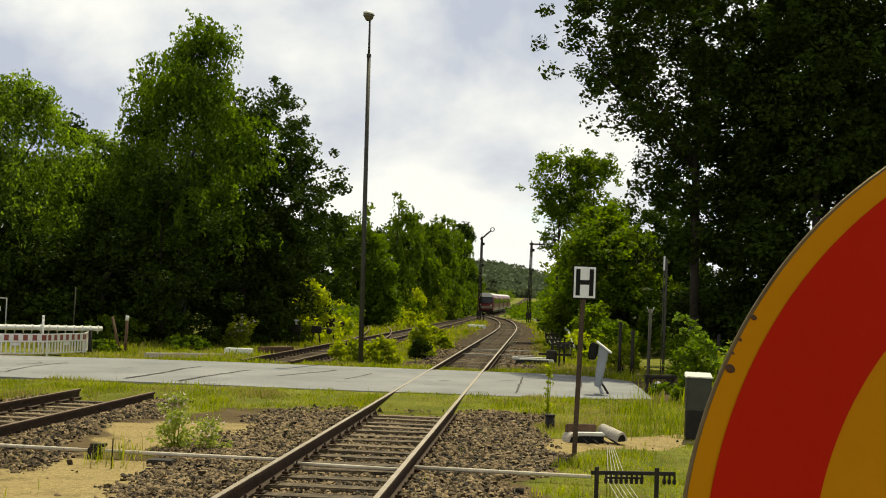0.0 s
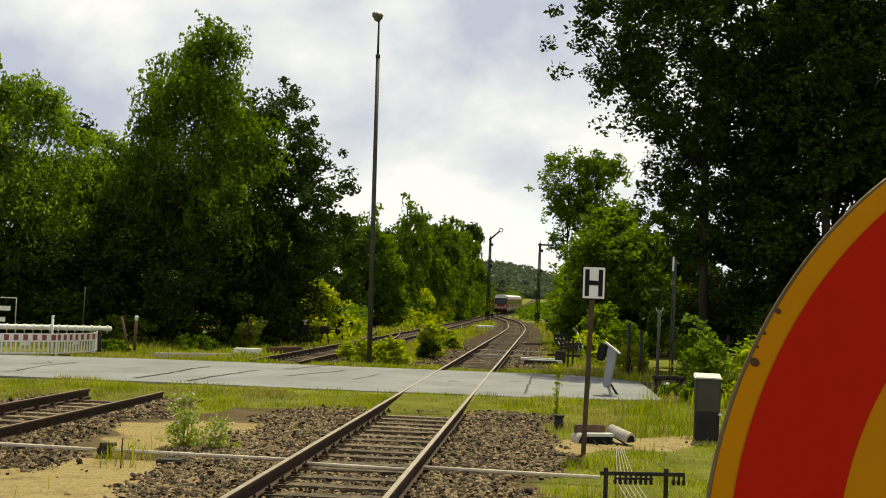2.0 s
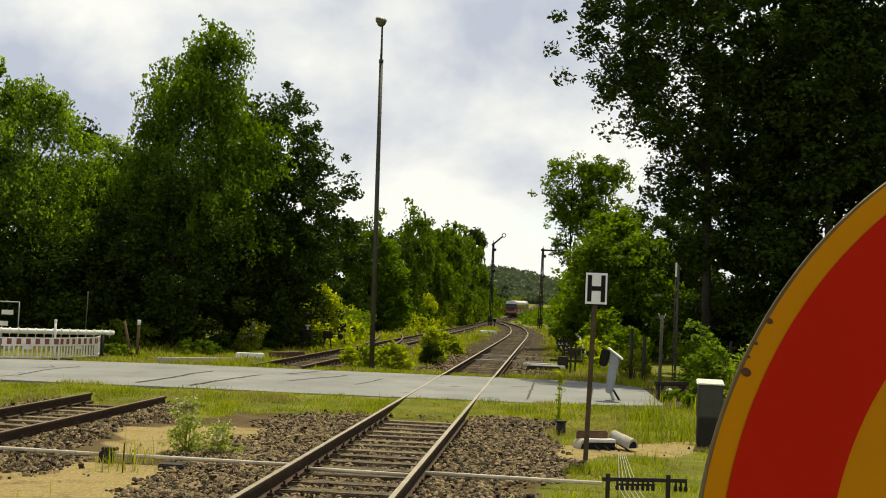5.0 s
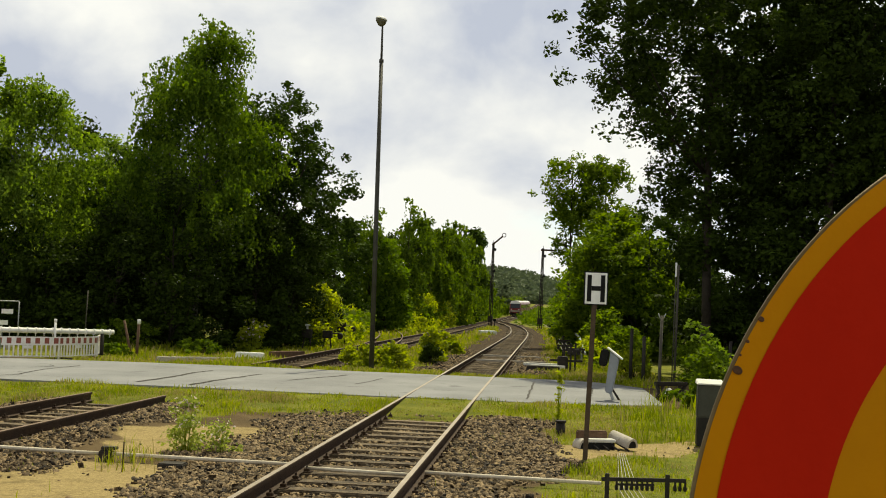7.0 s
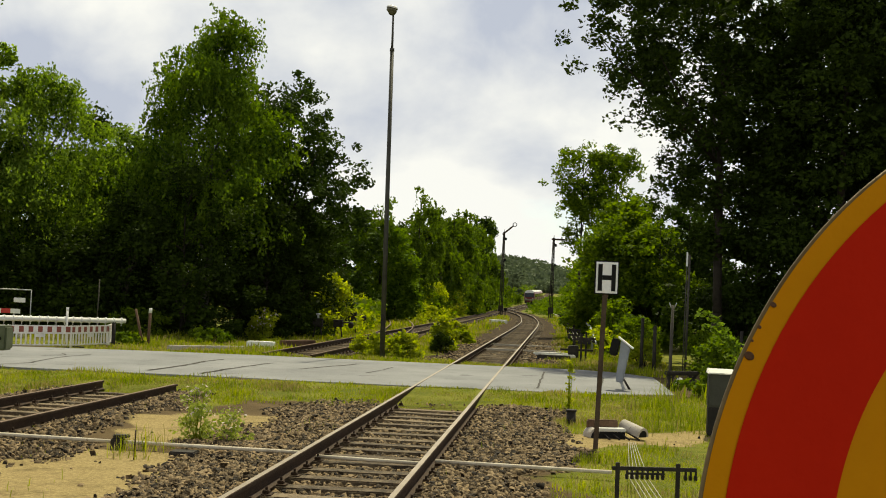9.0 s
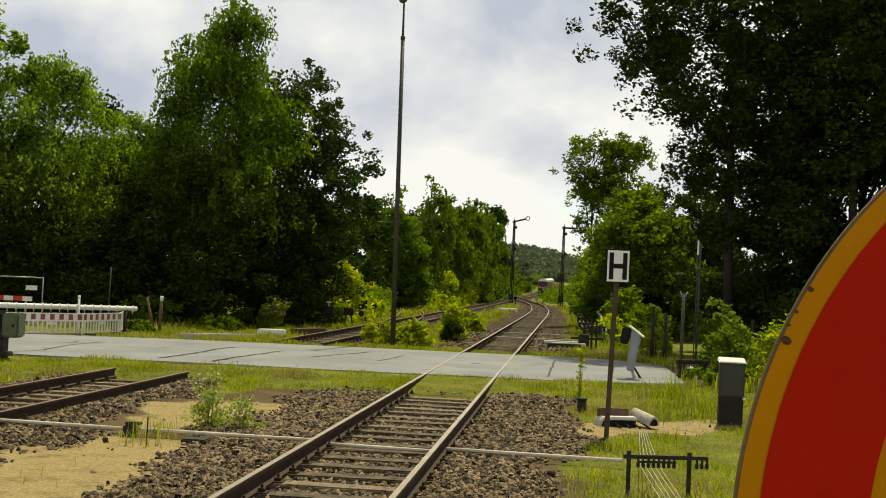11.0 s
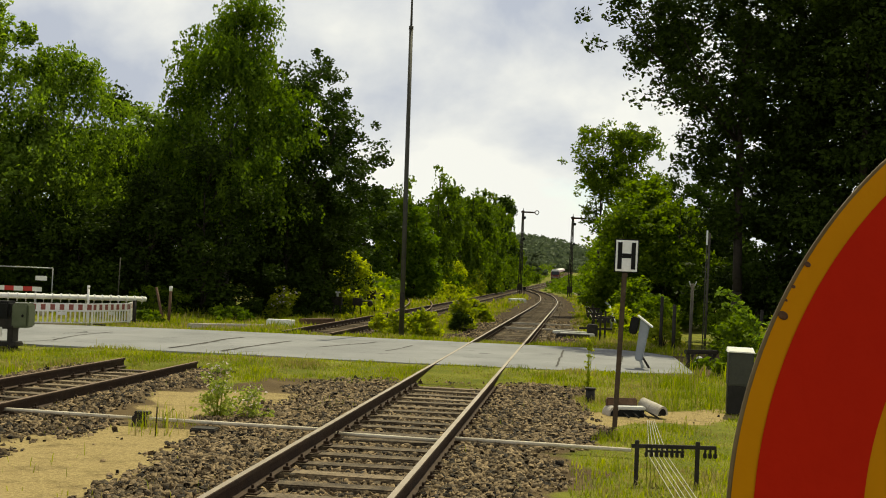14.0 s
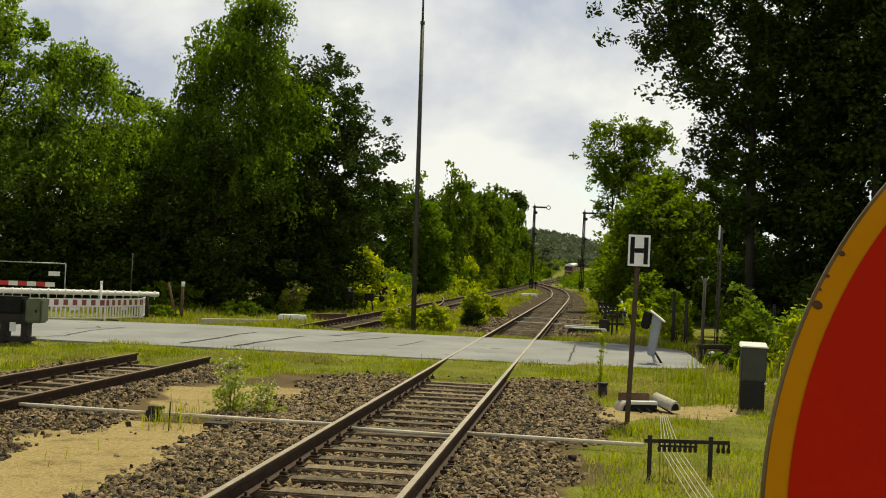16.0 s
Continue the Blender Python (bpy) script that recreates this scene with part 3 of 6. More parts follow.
# ---- road across the tracks ----
def build_road():
    xs = np.arange(-46, 2.9, 0.6)
    rows = []
    for x in xs:
        n, f = float(road_near(x)), float(road_far(x))
        n += 0.12 * (float(vnoise(x, 0, 0.9, 21)) - 0.5)
        f += 0.14 * (float(vnoise(x, 5, 0.9, 22)) - 0.5)
        if x > 0.6:
            n += (x - 0.6) ** 2 * 0.16
            f -= (x - 0.6) ** 2 * 0.5
        rows.append((x, n, f))
    bm = bmesh.new()
    cols = []
    for x, n, f in rows:
        c = []
        for k in range(7):
            y = n + (f - n) * k / 6
            c.append(bm.verts.new((x, y, 0.0 - 0.012 * abs(k / 3 - 1) ** 2 - 0.002)))
        lo = [bm.verts.new((x, n - 0.05, -0.22)), bm.verts.new((x, f + 0.05, -0.22))]
        cols.append((c, lo))
    for (a, la), (b, lb) in zip(cols, cols[1:]):
        for k in range(6):
            bm.faces.new((a[k], b[k], b[k + 1], a[k + 1]))
        bm.faces.new((la[0], lb[0], b[0], a[0]))
        bm.faces.new((a[6], b[6], lb[1], la[1]))
    road = tagged(part("road", bm, "asphalt"), "worn pale grey asphalt road over the level crossing", "road", kind="structure")
    # cracked seams and the filled rail grooves of the old line
    for k, pts in enumerate([[(-7.9, 25.9), (-7.83, 27.4), (-7.6, 29.6), (-7.45, 30.9)], [(-9.2, 26.1), (-9.05, 28.2), (-9.1, 30.2), (-8.95, 31.6)],
                             [(-6.3, 28.8), (-5.9, 30.3), (-5.6, 31.1), (-5.35, 32.2)], [(-12.6, 25.6), (-12.3, 26.8), (-12.6, 28.9), (-12.5, 31.4)],
                             [(-14.4, 28.2), (-14.1, 29.1), (-13.2, 29.3), (-12.9, 30.2), (-13.3, 30.9)], [(-4.6, 28.5), (-4.4, 29.8), (-4.3, 31.5)],
                             [(-0.4, 26.2), (-0.35, 28.9), (-0.3, 33)], [(1.0, 27.2), (1.15, 29.2), (1.2, 31.3)]]):
        bm = bmesh.new()
        p = [Vector((x, y, 0.003)) for x, y in pts]
        fine_p = []
        for a, b in zip(p, p[1:]):
            for i in range(6):
                q = a.lerp(b, i / 6)
                q.x += 0.05 * (noise.noise((q.x * 3, q.y * 3, k)))
                fine_p.append(q)
        w = 0.05 if k < 3 else 0.025
        last = None
        for i, q in enumerate(fine_p):
            ww = w * (0.5 + 0.8 * abs(noise.noise((q.x * 2, q.y * 2, 9 + k))) + 0.3)
            a, b = bm.verts.new(q + Vector((-ww, 0, 0))), bm.verts.new(q + Vector((ww, 0, 0)))
            if last:
                bm.faces.new((last[0], last[1], b, a))
            last = (a, b)
        part("seam", bm, "iron", road, "dark tar-filled seam in the asphalt")


build_road()


# ---- tracks ----
PROFILE = [(-0.07, -0.172), (0.07, -0.172), (0.07, -0.162), (0.012, -0.145), (0.008, -0.05), (0.034, -0.042), (0.036, -0.008), (0.03, 0.0), (-0.03, 0.0), (-0.036, -0.008), (-0.034, -0.042), (-0.008, -0.05), (-0.012, -0.145), (-0.07, -0.162)]


def sweep_rail(parent, xs, ys, off, top, name="rail", label=""):
    n = len(PROFILE)
    dx, dy = np.gradient(xs), np.gradient(ys)
    l = np.hypot(dx, dy)
    nx, ny = dy / l, -dx / l
    zz = rise(ys)
    verts, faces = [], []
    for i in range(len(xs)):
        for a, h in PROFILE:
            verts.append((xs[i] + nx[i] * (off + a), ys[i] + ny[i] * (off + a), zz[i] + h))
    for i in range(len(xs) - 1):
        for k in range(n):
            faces.append((i * n + k, i * n + (k + 1) % n, (i + 1) * n + (k + 1) % n, (i + 1) * n + k))
    faces.append(tuple(range(n - 1, -1, -1)))
    faces.append(tuple((len(xs) - 1) * n + k for k in range(n)))
    ob = raw(name, verts, faces, "rust", parent)
    ob.data.materials.append(M[top])
    ids = []
    for i in range(len(xs) - 1):
        ids += [1 if k == 7 else 0 for k in range(n)]
    ob.data.polygons.foreach_set("material_index", ids + [0, 0])
    return tagged(ob, label)


def sleeper_mesh(length=2.5):
    bm = bmesh.new()
    box(bm, -length / 2, -0.125, -0.14, length / 2, 0.125, 0, 0.015)
    me = bpy.data.meshes.new("sleeper")
    bm.to_mesh(me)
    bm.free()
    me.materials.append(M["sleeper"])
    return me


def chair_mesh():
    """Ribbed plate with clips and bolts that holds the rail down."""
    bm = bmesh.new()
    box(bm, -0.17, -0.08, 0, 0.17, 0.08, 0.014, 0.003)
    for s in (-1, 1):
        box(bm, s * 0.105 - 0.035, -0.045, 0.014, s * 0.105 + 0.035, 0.045, 0.05, 0.006)
        rod(bm, (s * 0.105, 0, 0.05), (s * 0.105, 0, 0.085), 0.014, sides=6)
    me = bpy.data.meshes.new("rail_chair")
    bm.to_mesh(me)
    bm.free()
    me.materials.append(M["rust"])
    return me


SLEEPER, CHAIR = sleeper_mesh(), chair_mesh()


def build_track(name, line, label, top, spacing, sleepers, step=1.5, spans=((-40, 2000),)):
    t = tagged(new(name), label, "railway track", kind="structure")
    xs, ys = smooth_line(line, step)
    for lo, hi in spans:
        k = (ys >= lo) & (ys <= hi)
        for off in (-0.7525, 0.7525):
            sweep_rail(t, xs[k], ys[k], off, top)
    lx, ly = smooth_line(line, 0.25)
    k = 0
    for y0, y1, chairs in sleepers:
        y = y0
        while y < y1:
            x = float(np.interp(y, ly, lx))
            ang = -math.degrees(math.atan2(float(np.interp(y + 0.5, ly, lx)) - x, 0.5))
            s = new("sleeper", SLEEPER)
            s.parent = t
            s.matrix_basis = pose(x, y + random.uniform(-0.02, 0.02), float(rise(y)) - 0.176 + random.uniform(-0.006, 0.003), 0, random.uniform(-0.5, 0.5), ang + random.uniform(-0.8, 0.8))
            if chairs:
                for off in (-0.7525, 0.7525):
                    c = new("rail_chair", CHAIR)
                    c.parent = t
                    c.matrix_basis = pose(x + off * math.cos(math.radians(ang)), y, float(rise(y)) - 0.176, 0, 0, ang)
            y += spacing
            k += 1
    return t


build_track("main_track", NEAR_LINE, "single railway track with worn bright rails on weathered sleepers", "steel_top", 0.65, [(-19.845, 22.6, True), (38.0, 62, True), (62, 130, False)])
build_track("side_track", LEFT_LINE, "rusty side track with dark rails on old sleepers", "rust_top", 0.66, [(-19.4, 22.6, True), (36.5, 62, True), (62, 120, False)], 0.8, ((-40, 23.0), (35.2, 300)))
build_track("far_track", FAR_LINE, "railway line running on into the distance", "steel_top", 0.65, [(214, 260, False)], 4)
SIDING = [(-8.2, 56.3), (-9.1, 67.6), (-10.35, 78.5), (-12.8, 94.4), (-16.1, 110), (-18.5, 120)]
build_track("siding_track", SIDING, "rusty siding curving away through weeds", "rust_top", 0.66, [(80, 100, False)], 1.5)


# ---- trees and shrubs ----
def leaf_cloud(centres, radii, per, size, droop=0.0, flat=0.75, r=rng):
    """Leaves as small bent blades, scattered in clumps. Returns verts and tris."""
    c = np.repeat(np.asarray(centres, float), per, 0)
    rad = np.repeat(np.asarray(radii, float), per, 0)
    n = len(c)
    d = r.normal(size=(n, 3))
    d /= np.linalg.norm(d, axis=1)[:, None]
    d *= (r.random(n) ** 0.45)[:, None]
    d[:, 2] *= flat
    p = c + d * rad[:, None]
    if droop:
        hang = r.random(n) ** 1.5 * droop
        p[:, 2] -= hang
        p[:, :2] = c[:, :2] + (p[:, :2] - c[:, :2]) * (1 - 0.3 * (hang / droop))[:, None]
    a = r.normal(size=(n, 3))
    a[:, 2] *= 0.6
    if droop:
        a[:, 2] -= 1.0
    a /= np.linalg.norm(a, axis=1)[:, None]
    b = np.cross(a, r.normal(size=(n, 3)))
    b /= np.linalg.norm(b, axis=1)[:, None] + 1e-9
    s = size * (0.6 + 0.8 * r.random(n))[:, None]
    up = np.cross(a, b) * s * 0.18
    v = np.stack([p - a * s * 0.5, p + b * s * 0.3 + up, p + a * s * 0.5, p - b * s * 0.3 + up], 1).reshape(-1, 3)
    i = np.arange(n) * 4
    f = np.concatenate([np.stack([i, i + 1, i + 2], 1), np.stack([i, i + 2, i + 3], 1)])
    return v, f


def weep_cloud(tips, strands, leaves, size, length, r=rng):
    """Leaves on thin hanging strands below the given twig ends. Returns verts and tris."""
    c = np.repeat(np.asarray(tips, float), strands, 0)
    n = len(c)
    top = c + r.normal(size=(n, 3)) * np.array([0.28, 0.28, 0.16])
    ln = length * (0.25 + r.random(n) ** 1.6)
    out = c[:, :2] - np.mean(tips, 0)[:2]
    out /= np.linalg.norm(out, axis=1)[:, None] + 0.3
    u = np.tile(np.linspace(0.02, 1, leaves), n) + r.normal(size=n * leaves) * 0.04
    top, ln, out = np.repeat(top, leaves, 0), np.repeat(ln, leaves), np.repeat(out, leaves, 0)
    p = top.copy()
    p[:, :2] += out * (0.28 * np.sqrt(np.clip(u, 0, 1)))[:, None] + r.normal(size=(len(u), 2)) * 0.05
    p[:, 2] = np.maximum(p[:, 2] - ln * u + 0.12 * np.sin(np.clip(u, 0, 1) * 3.14), 0.3)
    a = r.normal(size=(len(u), 3)) * 0.6
    a[:, 2] -= 1.0
    a /= np.linalg.norm(a, axis=1)[:, None]
    b = np.cross(a, r.normal(size=(len(u), 3)))
    b /= np.linalg.norm(b, axis=1)[:, None] + 1e-9
    s = size * (0.6 + 0.8 * r.random(len(u)))[:, None]
    v = np.stack([p - a * s * 0.5, p + b * s * 0.32, p + a * s * 0.5, p - b * s * 0.32], 1).reshape(-1, 3)
    i = np.arange(len(u)) * 4
    return v, np.concatenate([np.stack([i, i + 1, i + 2], 1), np.stack([i, i + 2, i + 3], 1)])


def crown_points(prof, n, lean, r, squash=1.0):
    """Clump centres in a crown whose radius by height is prof [(z, radius)]: boughs that bulge from the outline, each a
    tuft of clumps, with gaps between them and a thinner core."""
    z = np.array([a for a, _ in prof], float)
    rad = np.array([b for _, b in prof], float)
    zz = np.linspace(z[0], z[-1], 200)
    w = np.interp(zz, z, rad) ** 1.2 + 0.05
    w /= w.sum()
    k = max(8, n // 11)
    h = r.choice(zz, k, p=w) + r.normal(size=k) * 0.1
    an = np.arange(k) * 2.39996 + r.normal(size=k) * 0.5
    q = np.where(r.random(k) < 0.8, 0.7 + 0.34 * r.random(k), 0.2 + 0.5 * r.random(k))
    rr = np.interp(h, z, rad)
    bx, by = np.cos(an) * rr * q, np.sin(an) * rr * q * squash
    m = int(n * 0.82)
    pick = r.integers(0, k, m)
    g = r.normal(size=(m, 3))
    s = (0.1 * rr[pick] + 0.2)
    x = bx[pick] + g[:, 0] * s * 1.15
    y = by[pick] + g[:, 1] * s * 1.15
    hh = h[pick] + g[:, 2] * s * 0.75 - 0.25 * (g[:, 0] ** 2 + g[:, 1] ** 2) * s
    c = n - m
    hc = r.choice(zz, c, p=w)
    ac, qc = r.random(c) * 6.2832, r.random(c) ** 0.5 * 0.75
    rc = np.interp(hc, z, rad) * qc
    x, y, hh = np.concatenate([x, np.cos(ac) * rc]), np.concatenate([y, np.sin(ac) * rc * squash]), np.concatenate([hh, hc])
    hh = np.maximum(hh, 0.25)
    return np.stack([x + lean[0] * hh, y + lean[1] * hh, hh], 1)


def limbs(bm, tips, height, r0, base_z, lean, r, n=14):
    """A tapered, slightly crooked trunk and limbs that reach into the crown."""
    pts = []
    for i in range(9):
        h = height * 0.93 * i / 8
        pts.append(Vector((lean[0] * h + r.normal() * 0.05 * (i > 0), lean[1] * h + r.normal() * 0.05 * (i > 0), h - (0.25 if i == 0 else 0))))
    for i in range(8):
        a, b = 1 - i / 8.6, 1 - (i + 1) / 8.6
        rod(bm, pts[i], pts[i + 1], r0 * a * (1.25 if i == 0 else 1), r0 * b, 8)
    for tip in tips[r.choice(len(tips), min(n, len(tips)), replace=False)]:
        h0 = max(base_z * 0.7, tip[2] - abs(r.normal()) * 1.2 - np.hypot(tip[0], tip[1]) * 0.6)
        h0 = min(h0, height * 0.88)
        s = Vector((lean[0] * h0, lean[1] * h0, h0))
        e = Vector(tip)
        mid = s.lerp(e, 0.5) + Vector((r.normal() * 0.15, r.normal() * 0.15, 0.2))
        rr = r0 * (1 - h0 / height / 1.1) * 0.5 + 0.012
        rod(bm, s, mid, rr, rr * 0.65, 6)
        rod(bm, mid, e, rr * 0.65, rr * 0.2, 6)


def tree(x, y, prof, leaf, bark, label, clumps=260, per=60, size=0.16, crad=0.55, droop=0.0, r0=0.17, lean=(0, 0), seed=0, squash=1.0, name="tree", group="", weep=0.0):
    r = np.random.default_rng(seed)
    z0 = float(ground_z(x, y))
    t = thing(name, x, y, z0, label, "tree", group=group)
    pts = crown_points(prof, clumps, lean, r, squash)
    bm = bmesh.new()
    limbs(bm, pts, prof[-1][0], r0, prof[0][0], lean, r)
    part("trunk", bm, bark, t)
    if weep:
        # hanging strands over a leafy body
        v, f = weep_cloud(pts, max(2, per // 22), 12, size, weep, r=r)
        v2, f2 = leaf_cloud(pts, crad * (0.6 + 0.8 * r.random(len(pts))), per // 2, size, 0.35, r=r)
        v, f = np.concatenate([v, v2]), np.concatenate([f, f2 + len(v)])
    else:
        v, f = leaf_cloud(pts, crad * (0.6 + 0.8 * r.random(len(pts))), per, size, droop, r=r)
    fast("crown", v, f, leaf, t)
    return t


def shrub(x, y, w, h, leaf, label, clumps=26, per=45, size=0.07, seed=0, name="shrub", crad=None, flowers=0):
    r = np.random.default_rng(seed + 500)
    z0 = float(ground_z(x, y))
    t = thing(name, x, y, z0, label, "shrub")
    an, q = r.random(clumps) * 6.283, r.random(clumps) ** 0.6
    zz = r.random(clumps)
    k = np.sqrt(np.clip(1 - (zz - 0.25) ** 2 / 0.62, 0.05, 1))
    pts = np.stack([np.cos(an) * q * w / 2 * k, np.sin(an) * q * w / 2 * k, 0.08 * h + zz * h * 0.88], 1)
    bm = bmesh.new()
    for p in pts[: max(8, clumps // 2)]:
        rod(bm, (p[0] * 0.15, p[1] * 0.15, -0.05), (p[0] * 0.95, p[1] * 0.95, p[2]), (0.012 if name == "shrub" else 0.004) + 0.004 * h, 0.003, 5)
    tagged(part("stem", bm, "bark" if name == "shrub" else "leaf_light", t), kind="stuff")
    cr = crad or 0.2 * min(w, h) + 0.05
    v, f = leaf_cloud(pts, cr * (0.6 + 0.8 * r.random(clumps)), per, size, r=r)
    fast("foliage", v, f, leaf, t)
    if flowers:
        top = pts[np.argsort(-pts[:, 2])[:max(6, clumps // 2)]]
        v, f = leaf_cloud(top, np.full(len(top), cr), flowers, size * 0.9, r=r)
        fast("blossom", v, f, "petal", t)
    return t


BIRCH = "tall birch with drooping light green foliage"
OAK = "broad dark green deciduous tree beside the railway"
# wood left of the line: tall crowns that overhang a dark hollow
tree(-15.25, 50, [(4.6, 2.4), (6, 3.1), (8.5, 2.6), (10.3, 2.3), (12.4, 1.5), (13.6, 0.9), (14.6, 0.35)], "leaf_birch", "birchbark", BIRCH, 900, 70, 0.15, 0.42, 0, 0.17, seed=1, weep=1.3)
tree(-13.0, 54.6, [(3.2, 1.9), (4.8, 2.2), (6, 2.9), (8, 3.5), (9, 3.0), (10.3, 2.4), (11.8, 1.6), (12.5, 0.6)], "leaf_oak", "bark", OAK, 520, 52, 0.19, 0.46, 0, 0.2, seed=2)
tree(-18.9, 53, [(3.0, 2.6), (5, 3.0), (7, 2.6), (8.4, 1.6), (9.2, 0.5)], "leaf_oak", "bark", OAK, 420, 48, 0.18, 0.5, 0, 0.16, seed=3)
tree(-20.9, 54, [(2.5, 2.0), (5, 2.6), (7.4, 2.2), (8.8, 1.5), (9.6, 0.6)], "leaf_bright", "bark", OAK, 360, 48, 0.16, 0.5, 0, 0.14, seed=6)
tree(-22.5, 49, [(3.6, 2.4), (6.5, 3.2), (8, 3.0), (9.3, 2.1), (10.6, 1.4), (11.6, 0.5)], "leaf_bright", "birchbark", BIRCH, 640, 64, 0.15, 0.5, 0, 0.15, seed=4, weep=1.0)
tree(-25.2, 46.5, [(3.4, 2.4), (8, 3.0), (11, 2.7), (12.6, 2.2), (14.2, 0.9)], "leaf_bright", "bark", "tall deciduous tree at the wood's edge, sunlight put into its green leaves", 560, 54, 0.19, 0.5, 0, 0.16, seed=5)
# backing trees in leaf_dark: the hollow's shade put into their colour
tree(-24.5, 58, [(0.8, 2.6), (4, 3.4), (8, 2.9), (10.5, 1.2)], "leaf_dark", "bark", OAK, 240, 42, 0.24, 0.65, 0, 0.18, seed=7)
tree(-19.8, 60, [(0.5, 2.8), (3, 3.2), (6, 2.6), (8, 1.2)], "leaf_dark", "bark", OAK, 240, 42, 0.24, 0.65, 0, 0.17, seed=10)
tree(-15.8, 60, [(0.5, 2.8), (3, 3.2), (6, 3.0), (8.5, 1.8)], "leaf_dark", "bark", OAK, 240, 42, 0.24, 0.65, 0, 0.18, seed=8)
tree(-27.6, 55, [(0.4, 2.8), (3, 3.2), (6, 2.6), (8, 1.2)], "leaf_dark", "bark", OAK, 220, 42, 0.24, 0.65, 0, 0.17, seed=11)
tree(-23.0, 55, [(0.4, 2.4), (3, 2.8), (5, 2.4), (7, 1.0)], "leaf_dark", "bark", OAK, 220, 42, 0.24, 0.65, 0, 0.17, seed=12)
tree(-29.5, 50, [(0.8, 2.8), (4, 3.4), (8, 3.0), (11, 1.6), (12.5, 0.4)], "leaf_oak", "bark", OAK, 240, 42, 0.24, 0.65, 0, 0.18, seed=9)
# trees added to darken the hollow, its shade put into their leaf colour
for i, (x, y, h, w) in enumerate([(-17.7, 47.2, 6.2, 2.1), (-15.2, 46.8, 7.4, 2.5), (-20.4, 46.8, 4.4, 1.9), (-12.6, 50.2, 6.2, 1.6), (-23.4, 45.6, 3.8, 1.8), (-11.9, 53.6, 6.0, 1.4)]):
    tree(x, y, [(0.2, w * 0.8), (h * 0.4, w), (h * 0.75, w * 0.8), (h, 0.5)], "leaf_dark", "bark", "understorey tree at the wood's edge, shade put into its leaf colour", 260, 46, 0.17, 0.45, 0, 0.08, seed=40 + i, group="understorey trees")
# row left of the line, running into the distance
for i, (x, y, h, w, leaf) in enumerate([(-16.2, 74, 7.4, 2.4, "leaf_oak"), (-15.4, 84, 8.2, 2.2, "leaf_oak"), (-14.5, 95, 10.2, 1.9, "leaf_row"), (-13.1, 109, 13.0, 2.1, "leaf_row"), (-17.2, 104, 9.8, 3.0, "leaf_oak"),
                                         (-12.9, 93, 7.0, 1.5, "leaf_birch"), (-12.4, 120, 12.2, 2.0, "leaf_row"), (-11.9, 131, 12.3, 2.0, "leaf_row"), (-11.9, 141, 13.0, 2.0, "leaf_row"), (-11.9, 152, 13.8, 2.1, "leaf_row"), (-11.9, 163, 14.3, 2.2, "leaf_row"),
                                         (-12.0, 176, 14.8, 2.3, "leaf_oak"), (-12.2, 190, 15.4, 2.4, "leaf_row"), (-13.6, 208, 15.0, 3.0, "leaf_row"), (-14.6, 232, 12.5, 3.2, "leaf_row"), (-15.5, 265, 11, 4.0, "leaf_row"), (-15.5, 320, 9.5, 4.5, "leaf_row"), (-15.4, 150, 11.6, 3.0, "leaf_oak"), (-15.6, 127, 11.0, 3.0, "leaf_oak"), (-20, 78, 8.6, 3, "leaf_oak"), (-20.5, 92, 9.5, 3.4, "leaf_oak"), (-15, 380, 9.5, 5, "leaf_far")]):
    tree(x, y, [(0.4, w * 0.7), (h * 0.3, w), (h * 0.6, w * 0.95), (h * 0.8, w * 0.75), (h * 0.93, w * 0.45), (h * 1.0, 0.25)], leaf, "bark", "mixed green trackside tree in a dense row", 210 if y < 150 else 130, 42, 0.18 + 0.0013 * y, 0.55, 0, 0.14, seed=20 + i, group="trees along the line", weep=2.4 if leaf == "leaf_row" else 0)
# right side: big trees near, backlit shade in their leaf colour, lighter ones behind
DARK = "large alder with a dense crown, backlit shade put into its leaf colour"
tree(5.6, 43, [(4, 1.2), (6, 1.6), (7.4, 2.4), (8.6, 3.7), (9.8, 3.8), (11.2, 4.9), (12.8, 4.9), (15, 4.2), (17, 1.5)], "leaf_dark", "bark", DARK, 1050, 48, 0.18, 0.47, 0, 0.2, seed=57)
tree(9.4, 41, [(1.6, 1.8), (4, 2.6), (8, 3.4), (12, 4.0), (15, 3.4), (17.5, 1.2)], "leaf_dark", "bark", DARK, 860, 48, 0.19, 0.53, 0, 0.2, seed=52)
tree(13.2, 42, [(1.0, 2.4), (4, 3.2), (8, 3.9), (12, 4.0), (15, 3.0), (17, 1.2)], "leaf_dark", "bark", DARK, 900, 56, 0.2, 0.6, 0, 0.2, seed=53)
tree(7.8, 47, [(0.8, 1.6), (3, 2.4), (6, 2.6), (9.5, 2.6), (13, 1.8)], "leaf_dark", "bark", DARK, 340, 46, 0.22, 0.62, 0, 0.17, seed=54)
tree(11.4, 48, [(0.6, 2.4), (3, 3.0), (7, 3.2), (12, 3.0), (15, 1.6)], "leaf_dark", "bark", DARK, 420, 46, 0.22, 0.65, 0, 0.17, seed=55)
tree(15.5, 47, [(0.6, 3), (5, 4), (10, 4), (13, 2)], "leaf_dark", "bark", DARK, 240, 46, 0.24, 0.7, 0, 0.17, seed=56)
